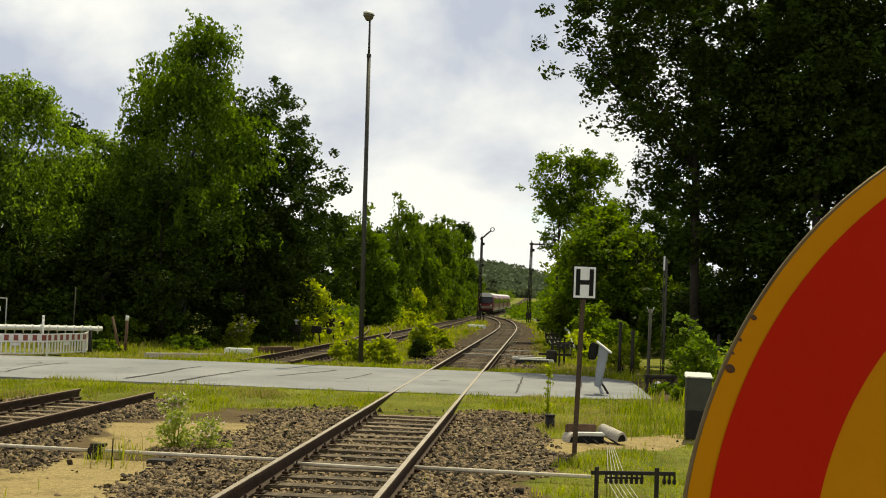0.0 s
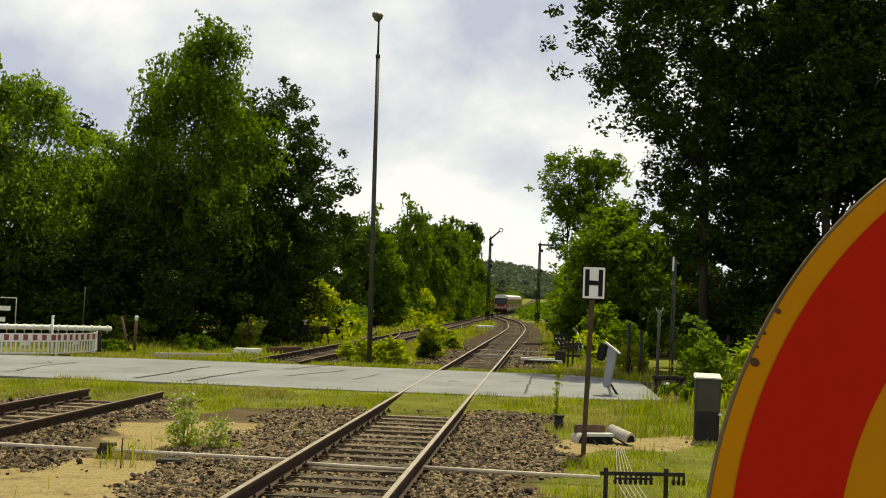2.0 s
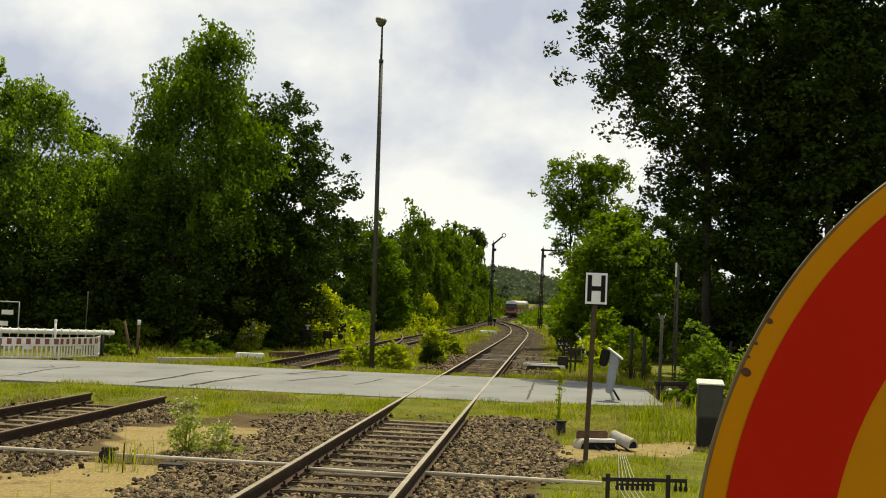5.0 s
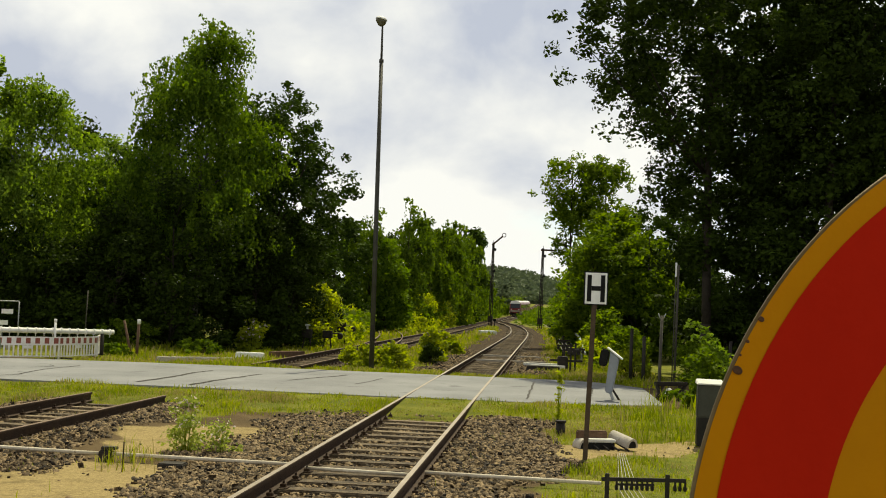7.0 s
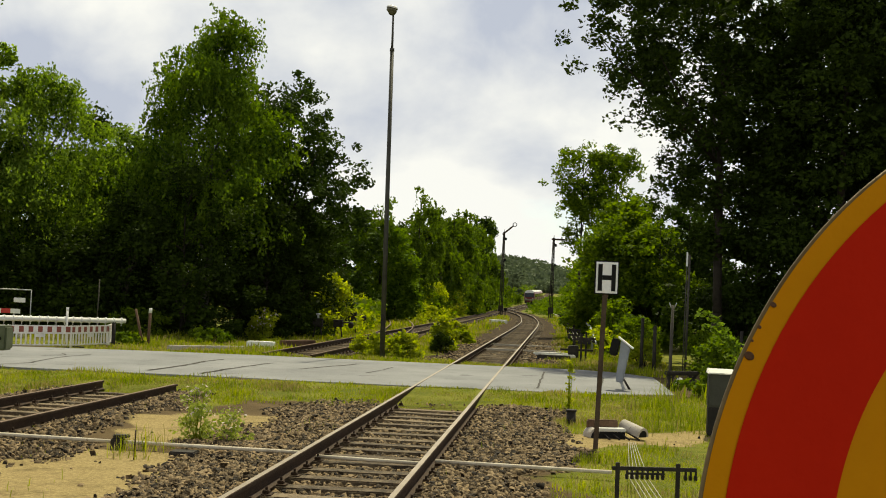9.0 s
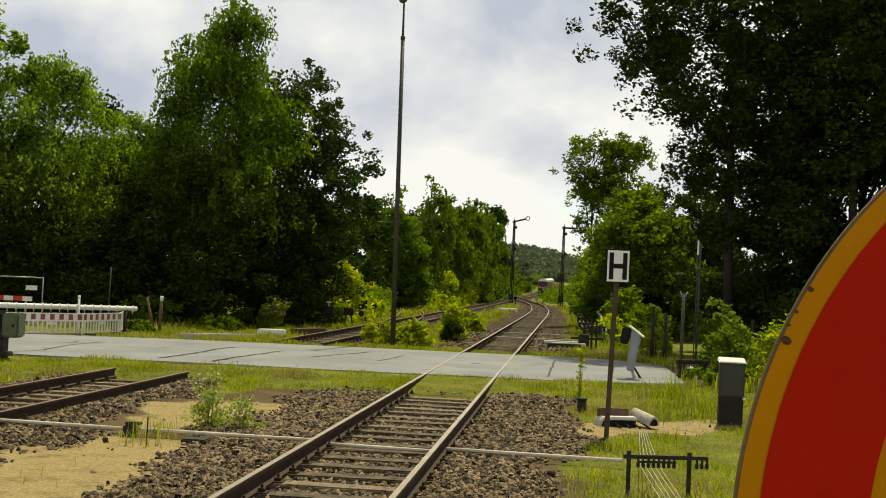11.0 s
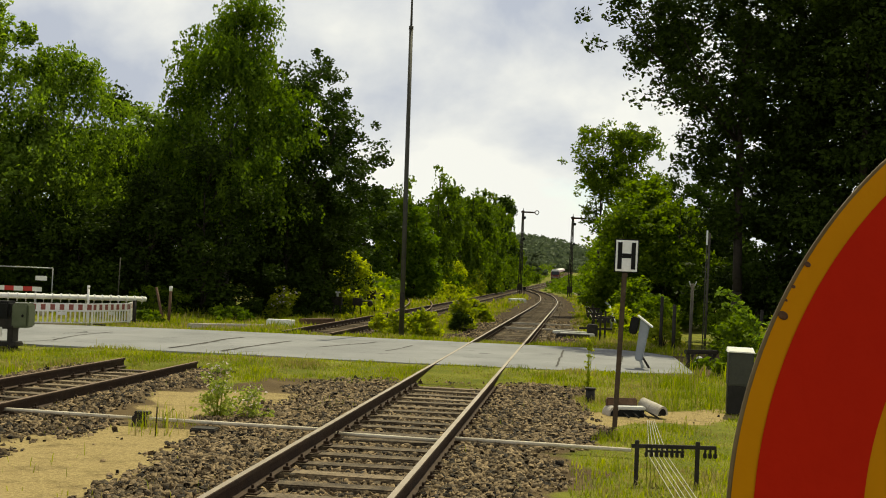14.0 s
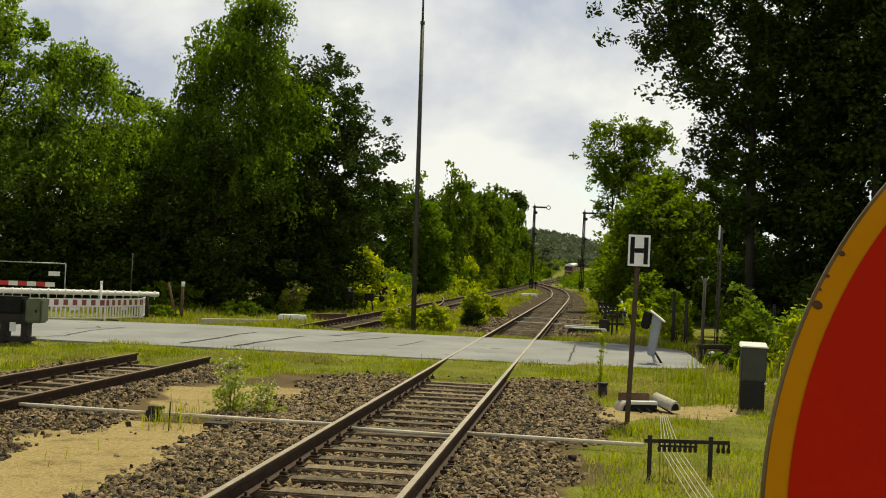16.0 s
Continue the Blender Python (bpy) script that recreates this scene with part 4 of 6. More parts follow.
# trees added to close bright gaps, shade put into their leaf colour
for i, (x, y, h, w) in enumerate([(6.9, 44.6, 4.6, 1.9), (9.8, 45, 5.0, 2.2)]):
    tree(x, y, [(0.2, w * 0.8), (h * 0.4, w), (h * 0.75, w * 0.8), (h, 0.5)], "leaf_dark", "bark", "understorey tree beneath the alders, shade put into its leaf colour", 220, 44, 0.18, 0.45, 0, 0.08, seed=60 + i, group="understorey trees")
LIGHT = "light green deciduous tree beside the signal wires"
tree(1.2, 72, [(5.0, 0.8), (6.9, 0.7), (8.2, 1.3), (10.2, 1.6), (11.4, 1.1), (12, 0.4)], "leaf_mid", "bark", LIGHT, 330, 24, 0.19, 0.36, 0, 0.11, seed=78, group="trees right of the line")
tree(3.3, 72.5, [(3.0, 1.6), (7, 1.7), (9.6, 1.8), (11.2, 1.2), (11.9, 0.4)], "leaf_mid", "bark", LIGHT, 420, 26, 0.19, 0.36, 0, 0.11, seed=79, group="trees right of the line")
for i, (x, y, h, w, leaf) in enumerate([(4.6, 78, 9.8, 2.2, "leaf_oak"), (2.3, 57.5, 6.0, 1.7, "leaf_mid"), (3.3, 58.5, 6.8, 1.6, "leaf_mid"), (4.6, 56, 6.2, 1.7, "leaf_mid"), (6.2, 58, 7.0, 2.0, "leaf_oak"), (3.6, 66, 8.0, 2.0, "leaf_mid"),
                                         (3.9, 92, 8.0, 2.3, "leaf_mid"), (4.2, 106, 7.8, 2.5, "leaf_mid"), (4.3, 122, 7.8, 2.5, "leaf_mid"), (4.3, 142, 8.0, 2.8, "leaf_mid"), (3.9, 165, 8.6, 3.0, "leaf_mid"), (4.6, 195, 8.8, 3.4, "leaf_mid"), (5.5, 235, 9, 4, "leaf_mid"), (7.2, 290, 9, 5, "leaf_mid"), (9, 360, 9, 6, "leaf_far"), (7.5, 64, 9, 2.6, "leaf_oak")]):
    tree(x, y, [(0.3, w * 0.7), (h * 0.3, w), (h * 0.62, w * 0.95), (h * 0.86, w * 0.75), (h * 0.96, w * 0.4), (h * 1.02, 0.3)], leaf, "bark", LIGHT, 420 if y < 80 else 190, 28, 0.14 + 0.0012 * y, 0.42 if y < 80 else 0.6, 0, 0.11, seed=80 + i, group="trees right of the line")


def far_wood():
    """A wooded hill that closes the view, its haze put into the leaf colour."""
    r = np.random.default_rng(5)
    n = 6500
    x = r.uniform(-190, 150, n)
    y = r.uniform(660, 880, n)
    top = 4 + 23 * np.clip((y - 640) / 200, 0, 1) * (0.35 + 0.65 * np.exp(-((x + 48) / 62.0) ** 2)) + 4 * vnoise(x, y, 30, 8)
    pts = np.stack([x, y, rise(y) * 0.25 + top * (0.35 + 0.65 * r.random(n) ** 0.4)], 1)
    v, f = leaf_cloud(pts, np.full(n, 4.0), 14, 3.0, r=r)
    tagged(fast("far_woods", v, f, "leaf_far"), "wooded hill closing the view down the line, haze put into its leaf colour", "woods", kind="stuff")


far_wood()


def far_scrub():
    """Weeds and low scrub along the far line."""
    r = np.random.default_rng(17)
    P, R = [], []
    for x0, x1, y0, y1, n, h in ((-17, -11.6, 150, 420, 900, 3.0), (-4.4, 4, 170, 420, 1100, 2.0), (0.6, 8, 90, 420, 700, 2.2), (-14, -11.0, 66, 150, 420, 1.5), (-60, -11.5, 420, 640, 1100, 5.0), (0, 60, 400, 640, 1100, 5.0), (-5.6, 2, 200, 520, 700, 0.9)):
        x, y = r.uniform(x0, x1, n), r.uniform(y0, y1, n)
        sx = np.interp(y, [q[1] for q in SIDING], [q[0] for q in SIDING])
        k = np.where(y < 97, x < sx - 1.7, np.abs(x - sx) > 1.7) | (y > 112) | (x > -3)
        x, y = x[k], y[k]
        n = len(x)
        z = ground_z(x, y) + h * r.random(n) ** 1.6
        P.append(np.stack([x, y, z], 1))
        R.append(np.full(n, 0.45 + 0.12 * h))
    v, f = leaf_cloud(np.concatenate(P), np.concatenate(R), 12, 0.44, r=r)
    tagged(fast("trackside_scrub", v, f, "leaf_mid"), "low green scrub and weeds along the far line", "scrub", kind="stuff")


far_scrub()


def siding_weeds():
    """Tall sunlit weeds and nettles round the siding and between the lines."""
    r = np.random.default_rng(23)
    P, R = [], []
    for x0, x1, y0, y1, n, h in ((-14.5, -9.6, 56, 84, 260, 0.9), (-15, -10.4, 84, 130, 260, 1.5), (-12.6, -10.6, 130, 200, 160, 1.6), (1.4, 3.6, 48, 100, 170, 1.0)):
        x, y = r.uniform(x0, x1, n), r.uniform(y0, y1, n)
        sx = np.interp(y, [q[1] for q in SIDING], [q[0] for q in SIDING])
        k = (np.abs(x - sx) > 1.5) & (np.abs(x - left_x(y)) > 1.6) & (vnoise(x, y, 3.0, 41) > 0.35)
        x, y = x[k], y[k]
        z = ground_z(x, y) + 0.1 + h * r.random(len(x)) ** 1.4 * (0.4 + vnoise(x, y, 4.0, 42))
        P.append(np.stack([x, y, z], 1))
        R.append(np.full(len(x), 0.3 + 0.12 * h))
    v, f = leaf_cloud(np.concatenate(P), np.concatenate(R), 30, 0.2, r=r)
    tagged(fast("trackside_weeds", v, f, "leaf_light"), "tall sunlit yellow-green weeds round the siding", "weeds", kind="stuff")


siding_weeds()

# undergrowth; the leaf_dark plants under trees have shade put into their colour
for i, (x, y, w, h, leaf, lab, fl) in enumerate([
    (-6.3, 40.2, 1.5, 0.75, "leaf_light", "low leafy bush at the foot of the lamp mast", 0), (-5.1, 39.9, 1.2, 0.85, "leaf_light", "low leafy bush at the foot of the lamp mast", 0),
    (-5.7, 39.5, 1.4, 0.7, "leaf_light", "low broad-leaved bush at the foot of the lamp mast", 0),
    (-4.3, 44.0, 0.85, 0.7, "leaf_dark", "dark green round bush beside the track", 0), (-4.5, 46.6, 1.1, 1.3, "leaf_light", "yellow-green bush between the tracks", 0),
    (-4.4, 55.0, 0.9, 0.6, "leaf_light", "yellow-green bush between the tracks", 0), (-12.0, 47.5, 1.2, 1.25, "leaf_light", "flowering wild shrub beside the siding", 5),
    (-11.2, 58.5, 1.9, 3.0, "leaf_light", "bright green young tree shrub before the wood", 0), (-12.0, 60.5, 1.8, 2.2, "leaf_light", "bright green shrub before the wood", 0),
    (-14.4, 70, 3.4, 2.2, "leaf_light", "sprawling green shrub at the wood's edge", 0), (-14.2, 80, 3.2, 2.0, "leaf_light", "sprawling green shrub at the wood's edge", 0), (-15.0, 88, 3.4, 1.9, "leaf_light", "sprawling green shrub at the wood's edge", 0),
    (-6.2, 66, 1.0, 0.6, "leaf_light", "yellow-green bush between the tracks", 0), (-10.6, 98, 1.6, 1.2, "leaf_light", "sprawling green shrub at the wood's edge", 0), (-11.8, 112, 3, 3.4, "leaf_light", "sprawling green shrub at the wood's edge", 0),
    (-11.8, 128, 3, 3.8, "leaf_light", "sprawling green shrub at the wood's edge", 0), (-12, 145, 3.2, 4, "leaf_light", "sprawling green shrub at the wood's edge", 0), (-12.4, 170, 3.4, 4, "leaf_mid", "sprawling green shrub at the wood's edge", 0),
    (-11.4, 102, 1.8, 1.1, "leaf_pale", "low pale flowering weeds by the siding", 6), (-6.4, 76, 1.0, 0.6, "leaf_light", "yellow-green bush between the tracks", 0),
    (4.6, 26.4, 1.2, 1.3, "leaf_light", "arching leafy bramble beside the cabinet", 0), (5.3, 28.5, 1.6, 1.5, "leaf_light", "arching leafy bramble beside the cabinet", 0), (4.0, 30.0, 1.5, 1.2, "leaf_mid", "leafy undergrowth beside the road", 0),
    (3.4, 27.2, 1.6, 0.55, "leaf_mid", "low weeds beside the road's end", 0), (6.6, 33, 2.6, 2.0, "leaf_dark", "undergrowth beneath the alders, shade put into its leaf colour", 0), (5.0, 40, 2.6, 1.3, "leaf_mid", "leafy undergrowth beneath the alders", 0),
    (7.5, 38, 3, 2.4, "leaf_dark", "undergrowth beneath the alders, shade put into its leaf colour", 0), (10, 37, 3.4, 2.6, "leaf_dark", "undergrowth beneath the alders, shade put into its leaf colour", 0), (3.0, 46, 2.2, 1.6, "leaf_mid", "leafy undergrowth beneath the alders", 0),
    (2.9, 40.5, 1.6, 0.9, "leaf_light", "leafy undergrowth beside the road's end", 0), (2.5, 52, 2, 2.2, "leaf_mid", "green shrub beside the signal wires", 0), (1.9, 62, 1.6, 2.4, "leaf_mid", "green shrub beside the signal wires", 0), (1.9, 84, 2, 2.4, "leaf_mid", "green shrub beside the signal wires", 0),
    (-16.2, 44.5, 3.0, 1.1, "leaf_mid", "weedy undergrowth at the wood's edge", 0), (-13.0, 43.4, 2.0, 0.55, "leaf_mid", "tall weeds at the wood's edge", 0), (-13.9, 46.5, 2.6, 1.3, "leaf_dark", "undergrowth at the wood's edge, shade put into its leaf colour", 0), (-14.6, 39.0, 1.2, 0.45, "leaf_mid", "weeds beside the barrier fence", 0),
    (-18.5, 46.5, 3.2, 2.0, "leaf_dark", "undergrowth at the wood's edge, shade put into its leaf colour", 0), (-21.5, 46, 3.0, 2.4, "leaf_dark", "undergrowth at the wood's edge, shade put into its leaf colour", 0), (-16.8, 48.5, 3.4, 2.6, "leaf_dark", "undergrowth at the wood's edge, shade put into its leaf colour", 0), (-12.6, 50.5, 2.4, 2.2, "leaf_dark", "undergrowth at the wood's edge, shade put into its leaf colour", 0)]):
    shrub(x, y, w, h, leaf, lab, int(14 + 10 * w * h) if y < 60 else int(10 + 5 * w * h), 42, 0.09 + 0.0012 * y, i, flowers=fl)
for i, (x, y, w, h) in enumerate([(-4.85, 15.9, 0.5, 0.8), (-5.0, 16.2, 0.5, 0.5), (-4.45, 16.1, 0.7, 0.4)]):
    shrub(x, y, w, h, "leaf_pale", "pale green bushy weed on the gravel", 24, 15, 0.06, 60 + i, "weed", 0.13, 3)
shrub(0.27, 22.6, 0.14, 0.95, "leaf_light", "tall single weed stalk beside the rails", 16, 14, 0.06, 70, "weed", 0.06)


def bramble(x, y, arcs, label, seed):
    """Arching leafy canes that rise from one root."""
    r = np.random.default_rng(seed)
    z0 = float(ground_z(x, y))
    t = thing("bramble", x, y, z0, label, "shrub")
    C = []
    for dx, dy, h in arcs:
        pts = []
        for i in range(11):
            u = i / 10
            pts.append(Vector((dx * u ** 1.3, dy * u, h * (1.0 - (1 - u * 1.12) ** 2) + 0.02 * r.normal())))
        bm = bmesh.new()
        for a, b in zip(pts, pts[1:]):
            rod(bm, a, b, 0.009, 0.008, 5)
        part("cane", bm, "bark", t)
        C += [p for p in pts[3:]] + [a.lerp(b, 0.5) for a, b in zip(pts[3:], pts[4:])]
    v, f = leaf_cloud([tuple(c) for c in C], np.full(len(C), 0.13), 6, 0.13, r=r)
    fast("leaves", v, f, "leaf_bright", t)


bramble(4.35, 27.9, [(-1.15, -0.2, 1.85), (-0.9, 0.1, 1.55), (-0.55, -0.3, 1.35), (0.3, -0.2, 1.2)], "arching bramble canes with bright green leaves", 3)
bramble(4.9, 26.6, [(-0.7, -0.2, 1.2), (-0.4, 0.2, 1.4), (0.4, -0.2, 1.5), (0.7, 0.1, 1.2), (-0.9, 0.1, 0.9)], "arching bramble canes with bright green leaves", 4)


def scatter_grass():
    r = np.random.default_rng(9)
    V, F, ids, k = [], [], [], 0
    for x0, x1, y0, y1, dens, h, w in ((-14, 4.6, 21.0, 26.0, 760, 0.088, 0.0075), (0.0, 4.6, 8, 21.5, 800, 0.09, 0.006), (-14, 5, 21.2, 25.6, 22, 0.17, 0.006), (0.3, 6, 9, 22, 16, 0.18, 0.006), (-12, -9.8, 14, 22, 150, 0.14, 0.012), (-6.8, -5.6, 19, 22, 300, 0.12, 0.007), (1.3, 3.0, 20.3, 24, 420, 0.42, 0.006), (-5.5, -4.85, 13.9, 15.2, 300, 0.24, 0.006), (-9, 0.4, 8, 22, 16, 0.1, 0.005),
                                       (-16, 4, 33.8, 46, 300, 0.13, 0.013), (-14, 3, 46, 80, 150, 0.15, 0.024), (-13, 3, 80, 150, 22, 0.24, 0.05), (-14.2, -9.6, 37, 50, 120, 0.2, 0.016), (-20, -14.2, 40.5, 50, 60, 0.3, 0.025), (2.5, 7, 25, 34, 180, 0.34, 0.016)):
        n = int((x1 - x0) * (y1 - y0) * dens)
        x, y = r.uniform(x0, x1, n), r.uniform(y0, y1, n)
        s, g, b = zones(x, y)
        d1, d2 = np.abs(x - near_x(y)), np.abs(x - left_x(y))
        keep = (r.random(n) < np.clip(g, 0, 1) * np.clip(2.2 * vnoise(x, y, 0.7, 31) - 0.25 + 0.5 * vnoise(x, y, 3.1, 37), 0.06, 1)) & ~((d1 > 0.62) & (d1 < 0.86)) & ~((d2 > 0.62) & (d2 < 0.86) & (np.abs(y - 29) > 6))
        if dens in (420, 300) and (x0 > 1 or y0 < 14):
            keep = r.random(n) < vnoise(x, y, 0.5, 36)
        if dens < 20:
            keep = (r.random(n) < vnoise(x, y, 0.9, 33) ** 3) & (s + b > 0.3)
        on = (y > road_near(x) + 0.06) & (y < road_far(x) - 0.1) & (x < 2.2)
        keep &= ~on
        x, y = x[keep], y[keep]
        n = len(x)
        z = ground_z(x, y) - 0.01
        d1 = np.abs(x - near_x(y))
        hh = h * (0.35 + 0.9 * r.random(n)) * (0.3 + 1.5 * vnoise(x, y, 0.55, 32) ** 1.5) * np.where(d1 < 0.7, 0.7, 1.0)
        an, ln = r.random(n) * 6.283, r.random(n) * 0.7
        ww = w * (0.6 + 0.8 * r.random(n))
        cx, cy = np.cos(an), np.sin(an)
        a = np.stack([x - cy * ww, y + cx * ww, z], 1)
        c = np.stack([x + cy * ww, y - cx * ww, z], 1)
        m = np.stack([x + cx * hh * ln * 0.35, y + cy * hh * ln * 0.35, z + hh * 0.6], 1)
        t = np.stack([x + cx * hh * ln, y + cy * hh * ln, z + hh * (1 - 0.3 * ln)], 1)
        o = np.stack([cy * ww * 0.7, -cx * ww * 0.7, np.zeros(n)], 1)
        V.append(np.stack([a, c, m + o, m - o, t], 1).reshape(-1, 3))
        i = np.arange(n) * 5 + k
        F.append(np.concatenate([np.stack([i, i + 1, i + 2], 1), np.stack([i, i + 2, i + 3], 1), np.stack([i + 3, i + 2, i + 4], 1)]))
        dry = (r.random(n) < 0.1 + 1.5 * np.clip(vnoise(x, y, 1.1, 35) - 0.5, 0, 1)).astype(int)
        ids.append(np.tile(dry, 3))
        k += n * 5
    tagged(fast("grass", np.concatenate(V), np.concatenate(F), ["grass", "grass_dry"], mat_ids=np.concatenate(ids)), "rough green and dry grass beside the tracks and road", "grass", kind="stuff")


scatter_grass()


def scatter_stones():
    r = np.random.default_rng(13)
    base = np.array([(-1, -1, -0.7), (1, -1, -0.7), (1, 1, -0.7), (-1, 1, -0.7), (-0.7, -0.7, 0.8), (0.8, -0.6, 0.7), (0.6, 0.8, 0.8), (-0.8, 0.6, 0.7)], float)
    tri = np.array([(4, 5, 6), (4, 6, 7), (0, 1, 5), (0, 5, 4), (1, 2, 6), (1, 6, 5), (2, 3, 7), (2, 7, 6), (3, 0, 4), (3, 4, 7)])
    xs, ys = [], []
    for x0, x1, y0, y1, dens in ((-5.2, 0.3, 8.5, 16, 560), (-5.2, 0.6, 16, 22.6, 380), (-10.2, -5.6, 8.5, 22.4, 330), (-6.8, -4, 8.5, 20, 24), (-0.5, 3, 15, 21, 25), (-4.5, 0.2, 37, 60, 45)):
        n = int((x1 - x0) * (y1 - y0) * dens)
        x, y = r.uniform(x0, x1, n), r.uniform(y0, y1, n)
        s, g, b = zones(x, y)
        keep = r.random(n) < (np.clip(b * 1.3, 0, 1) if dens > 40 else 0.06 * s + 0.6 * b)
        d1, d2 = np.abs(x - near_x(y)), np.abs(x - left_x(y))
        keep &= ~((d1 > 0.66) & (d1 < 0.84)) & ~((d2 > 0.66) & (d2 < 0.84))
        # fewer on the sleepers
        ph = ((y - 6.155) / 0.65 + 0.5) % 1.0 - 0.5
        keep &= ~((d1 < 0.8) & (np.abs(ph) < 0.21) & (r.random(n) < 0.95))
        xs.append(x[keep])
        ys.append(y[keep])
    x, y = np.concatenate(xs), np.concatenate(ys)
    n = len(x)
    z = ground_z(x, y)
    size = (0.011 + 0.022 * r.random(n) ** 1.5) * np.where(y > 30, 1.3, 1.0)
    v = base[None] * (1 + 0.3 * r.normal(size=(n, 8, 1))) * size[:, None, None] * np.stack([0.8 + 0.6 * r.random(n), 0.7 + 0.5 * r.random(n), 0.5 + 0.5 * r.random(n)], 1)[:, None, :]
    an, tl = r.random(n) * 6.283, r.normal(size=n) * 0.75
    ca, sa, ct, st = np.cos(an), np.sin(an), np.cos(tl), np.sin(tl)
    X, Y, Z = v[..., 0], v[..., 1], v[..., 2]
    X, Z = X * ct[:, None] - Z * st[:, None], X * st[:, None] + Z * ct[:, None]
    X, Y = X * ca[:, None] - Y * sa[:, None], X * sa[:, None] + Y * ca[:, None]
    v = np.stack([X + x[:, None], Y + y[:, None], Z + z[:, None] + size[:, None] * 0.35], 2).reshape(-1, 3)
    f = (np.arange(n)[:, None, None] * 8 + tri[None]).reshape(-1, 3)
    tagged(fast("track_ballast", v, f, "stone"), "loose grey-brown ballast stones between the rails", "gravel", kind="stuff")


scatter_stones()


# ---- round sign close to the camera ----
def disc(bm, r0, r1, y, n=160, thick=0.0):
    """A flat ring, facing -y."""
    a = [bm.verts.new((r1 * math.cos(i / n * 6.28318531), y, r1 * math.sin(i / n * 6.28318531))) for i in range(n)]
    if r0 <= 0:
        bm.faces.new(a)
        return
    b = [bm.verts.new((r0 * math.cos(i / n * 6.28318531), y, r0 * math.sin(i / n * 6.28318531))) for i in range(n)]
    for i in range(n):
        j = (i + 1) % n
        bm.faces.new((a[i], a[j], b[j], b[i]))


def round_sign():
    t = new("warning_sign")
    t.matrix_basis = pose(0.3895, 0.759, 1.7756, -2.62, 0, 14.5)
    tagged(t, "round faded yellow sign with a broad red ring on a post", "sign")
    bm = bmesh.new()
    prof = [(0.0, 0.0), (0.2973, 0.0), (0.2982, 0.0004), (0.2985, 0.001), (0.2985, 0.0024), (0.2975, 0.003), (0.0, 0.003)]
    n = 180
    rings = []
    for rr, yy in prof:
        if rr == 0:
            rings.append([bm.verts.new((0, yy, 0))] * n)
        else:
            rings.append([bm.verts.new((rr * math.cos(i / n * 6.28318531), yy, rr * math.sin(i / n * 6.28318531))) for i in range(n)])
    for a, b in zip(rings, rings[1:]):
        for i in range(n):
            j = (i + 1) % n
            q = list(dict.fromkeys((a[i], a[j], b[j], b[i])))
            f = bm.faces.new(q)
            f.smooth = True
    part("plate", bm, "rim", t, "aluminium plate with a rolled rim")
    bm = bmesh.new()
    disc(bm, 0.0, 0.297, -0.0006)
    part("yellow_face", bm, "signyellow", t)
    bm = bmesh.new()
    disc(bm, 0.2176, 0.2837, -0.0012)
    part("red_ring", bm, "signred", t)
    for x, z, r in ((-0.2528, 0.1537, 0.0034), (-0.2672, 0.1237, 0.0052), (-0.2612, 0.1405, 0.0022), (-0.2655, 0.1325, 0.0016)):
        bm = bmesh.new()
        ball(bm, (0, 0, 0), r * 0.55, 1.15, 0.12, 0.85, 14)
        part("stain", bm, "spot", t, "dark rust spot", at=pose(x, -0.0012, z, 0, 25, 0))
    bm = bmesh.new()
    rod(bm, (0, 0.045, -2.05), (0, 0.045, 0.33), 0.03, sides=20)
    part("post", bm, "galv", t)
    for z in (-0.16, 0.16):
        bm = bmesh.new()
        box(bm, -0.05, 0.0035, z - 0.02, 0.05, 0.08, z + 0.02, 0.004)
        part("clamp", bm, "galv", t)


round_sign()


# ---- lamp mast ----
def lamp_mast():
    x, y = -5.66, 38.25
    t = thing("lamp_mast", x, y, -0.12, "tall slim dark steel lamp mast with one lantern", "lamp post", ry=-0.5)
    bm = bmesh.new()
    rod(bm, (0, 0, -0.3), (0, 0, 10.1), 0.085, 0.062, 14)
    rod(bm, (0, 0, 10.05), (0, 0, 10.16), 0.075, 0.075, 14)
    part("pole", bm, "mast", t)
    bm = bmesh.new()
    rod(bm, (0, 0, 10.1), (0, 0, 11.35), 0.04, 0.03, 12)
    part("upper_pole", bm, "mast", t)
    lan = new("lantern")
    lan.parent = t
    lan.matrix_basis = pose(-0.03, 0, 11.45, 0, 12, 0)
    bm = bmesh.new()
    ball(bm, (-0.02, 0, -0.02), 0.19, 0.95, 0.9, 0.95, 18)
    for v in list(bm.verts):
        if v.co.z > 0.03:
            v.co.z = 0.03
        if v.co.z < -0.06:
            v.co.x, v.co.y = v.co.x * 0.85 + 0.02, v.co.y * 0.85
    part("bowl", bm, "lampglass", lan, "dull yellowish lantern bowl")
    bm = bmesh.new()
    ball(bm, (-0.02, 0, 0.03), 0.2, 1, 1, 0.55, 18)
    for v in list(bm.verts):
        v.co.z = max(v.co.z, 0.03)
    part("hood", bm, "white", lan, "pale lantern hood")
    bm = bmesh.new()
    box(bm, -0.06, -0.1, 0.9, 0.06, -0.075, 1.4, 0.008)
    part("hatch", bm, "iron", t)


lamp_mast()


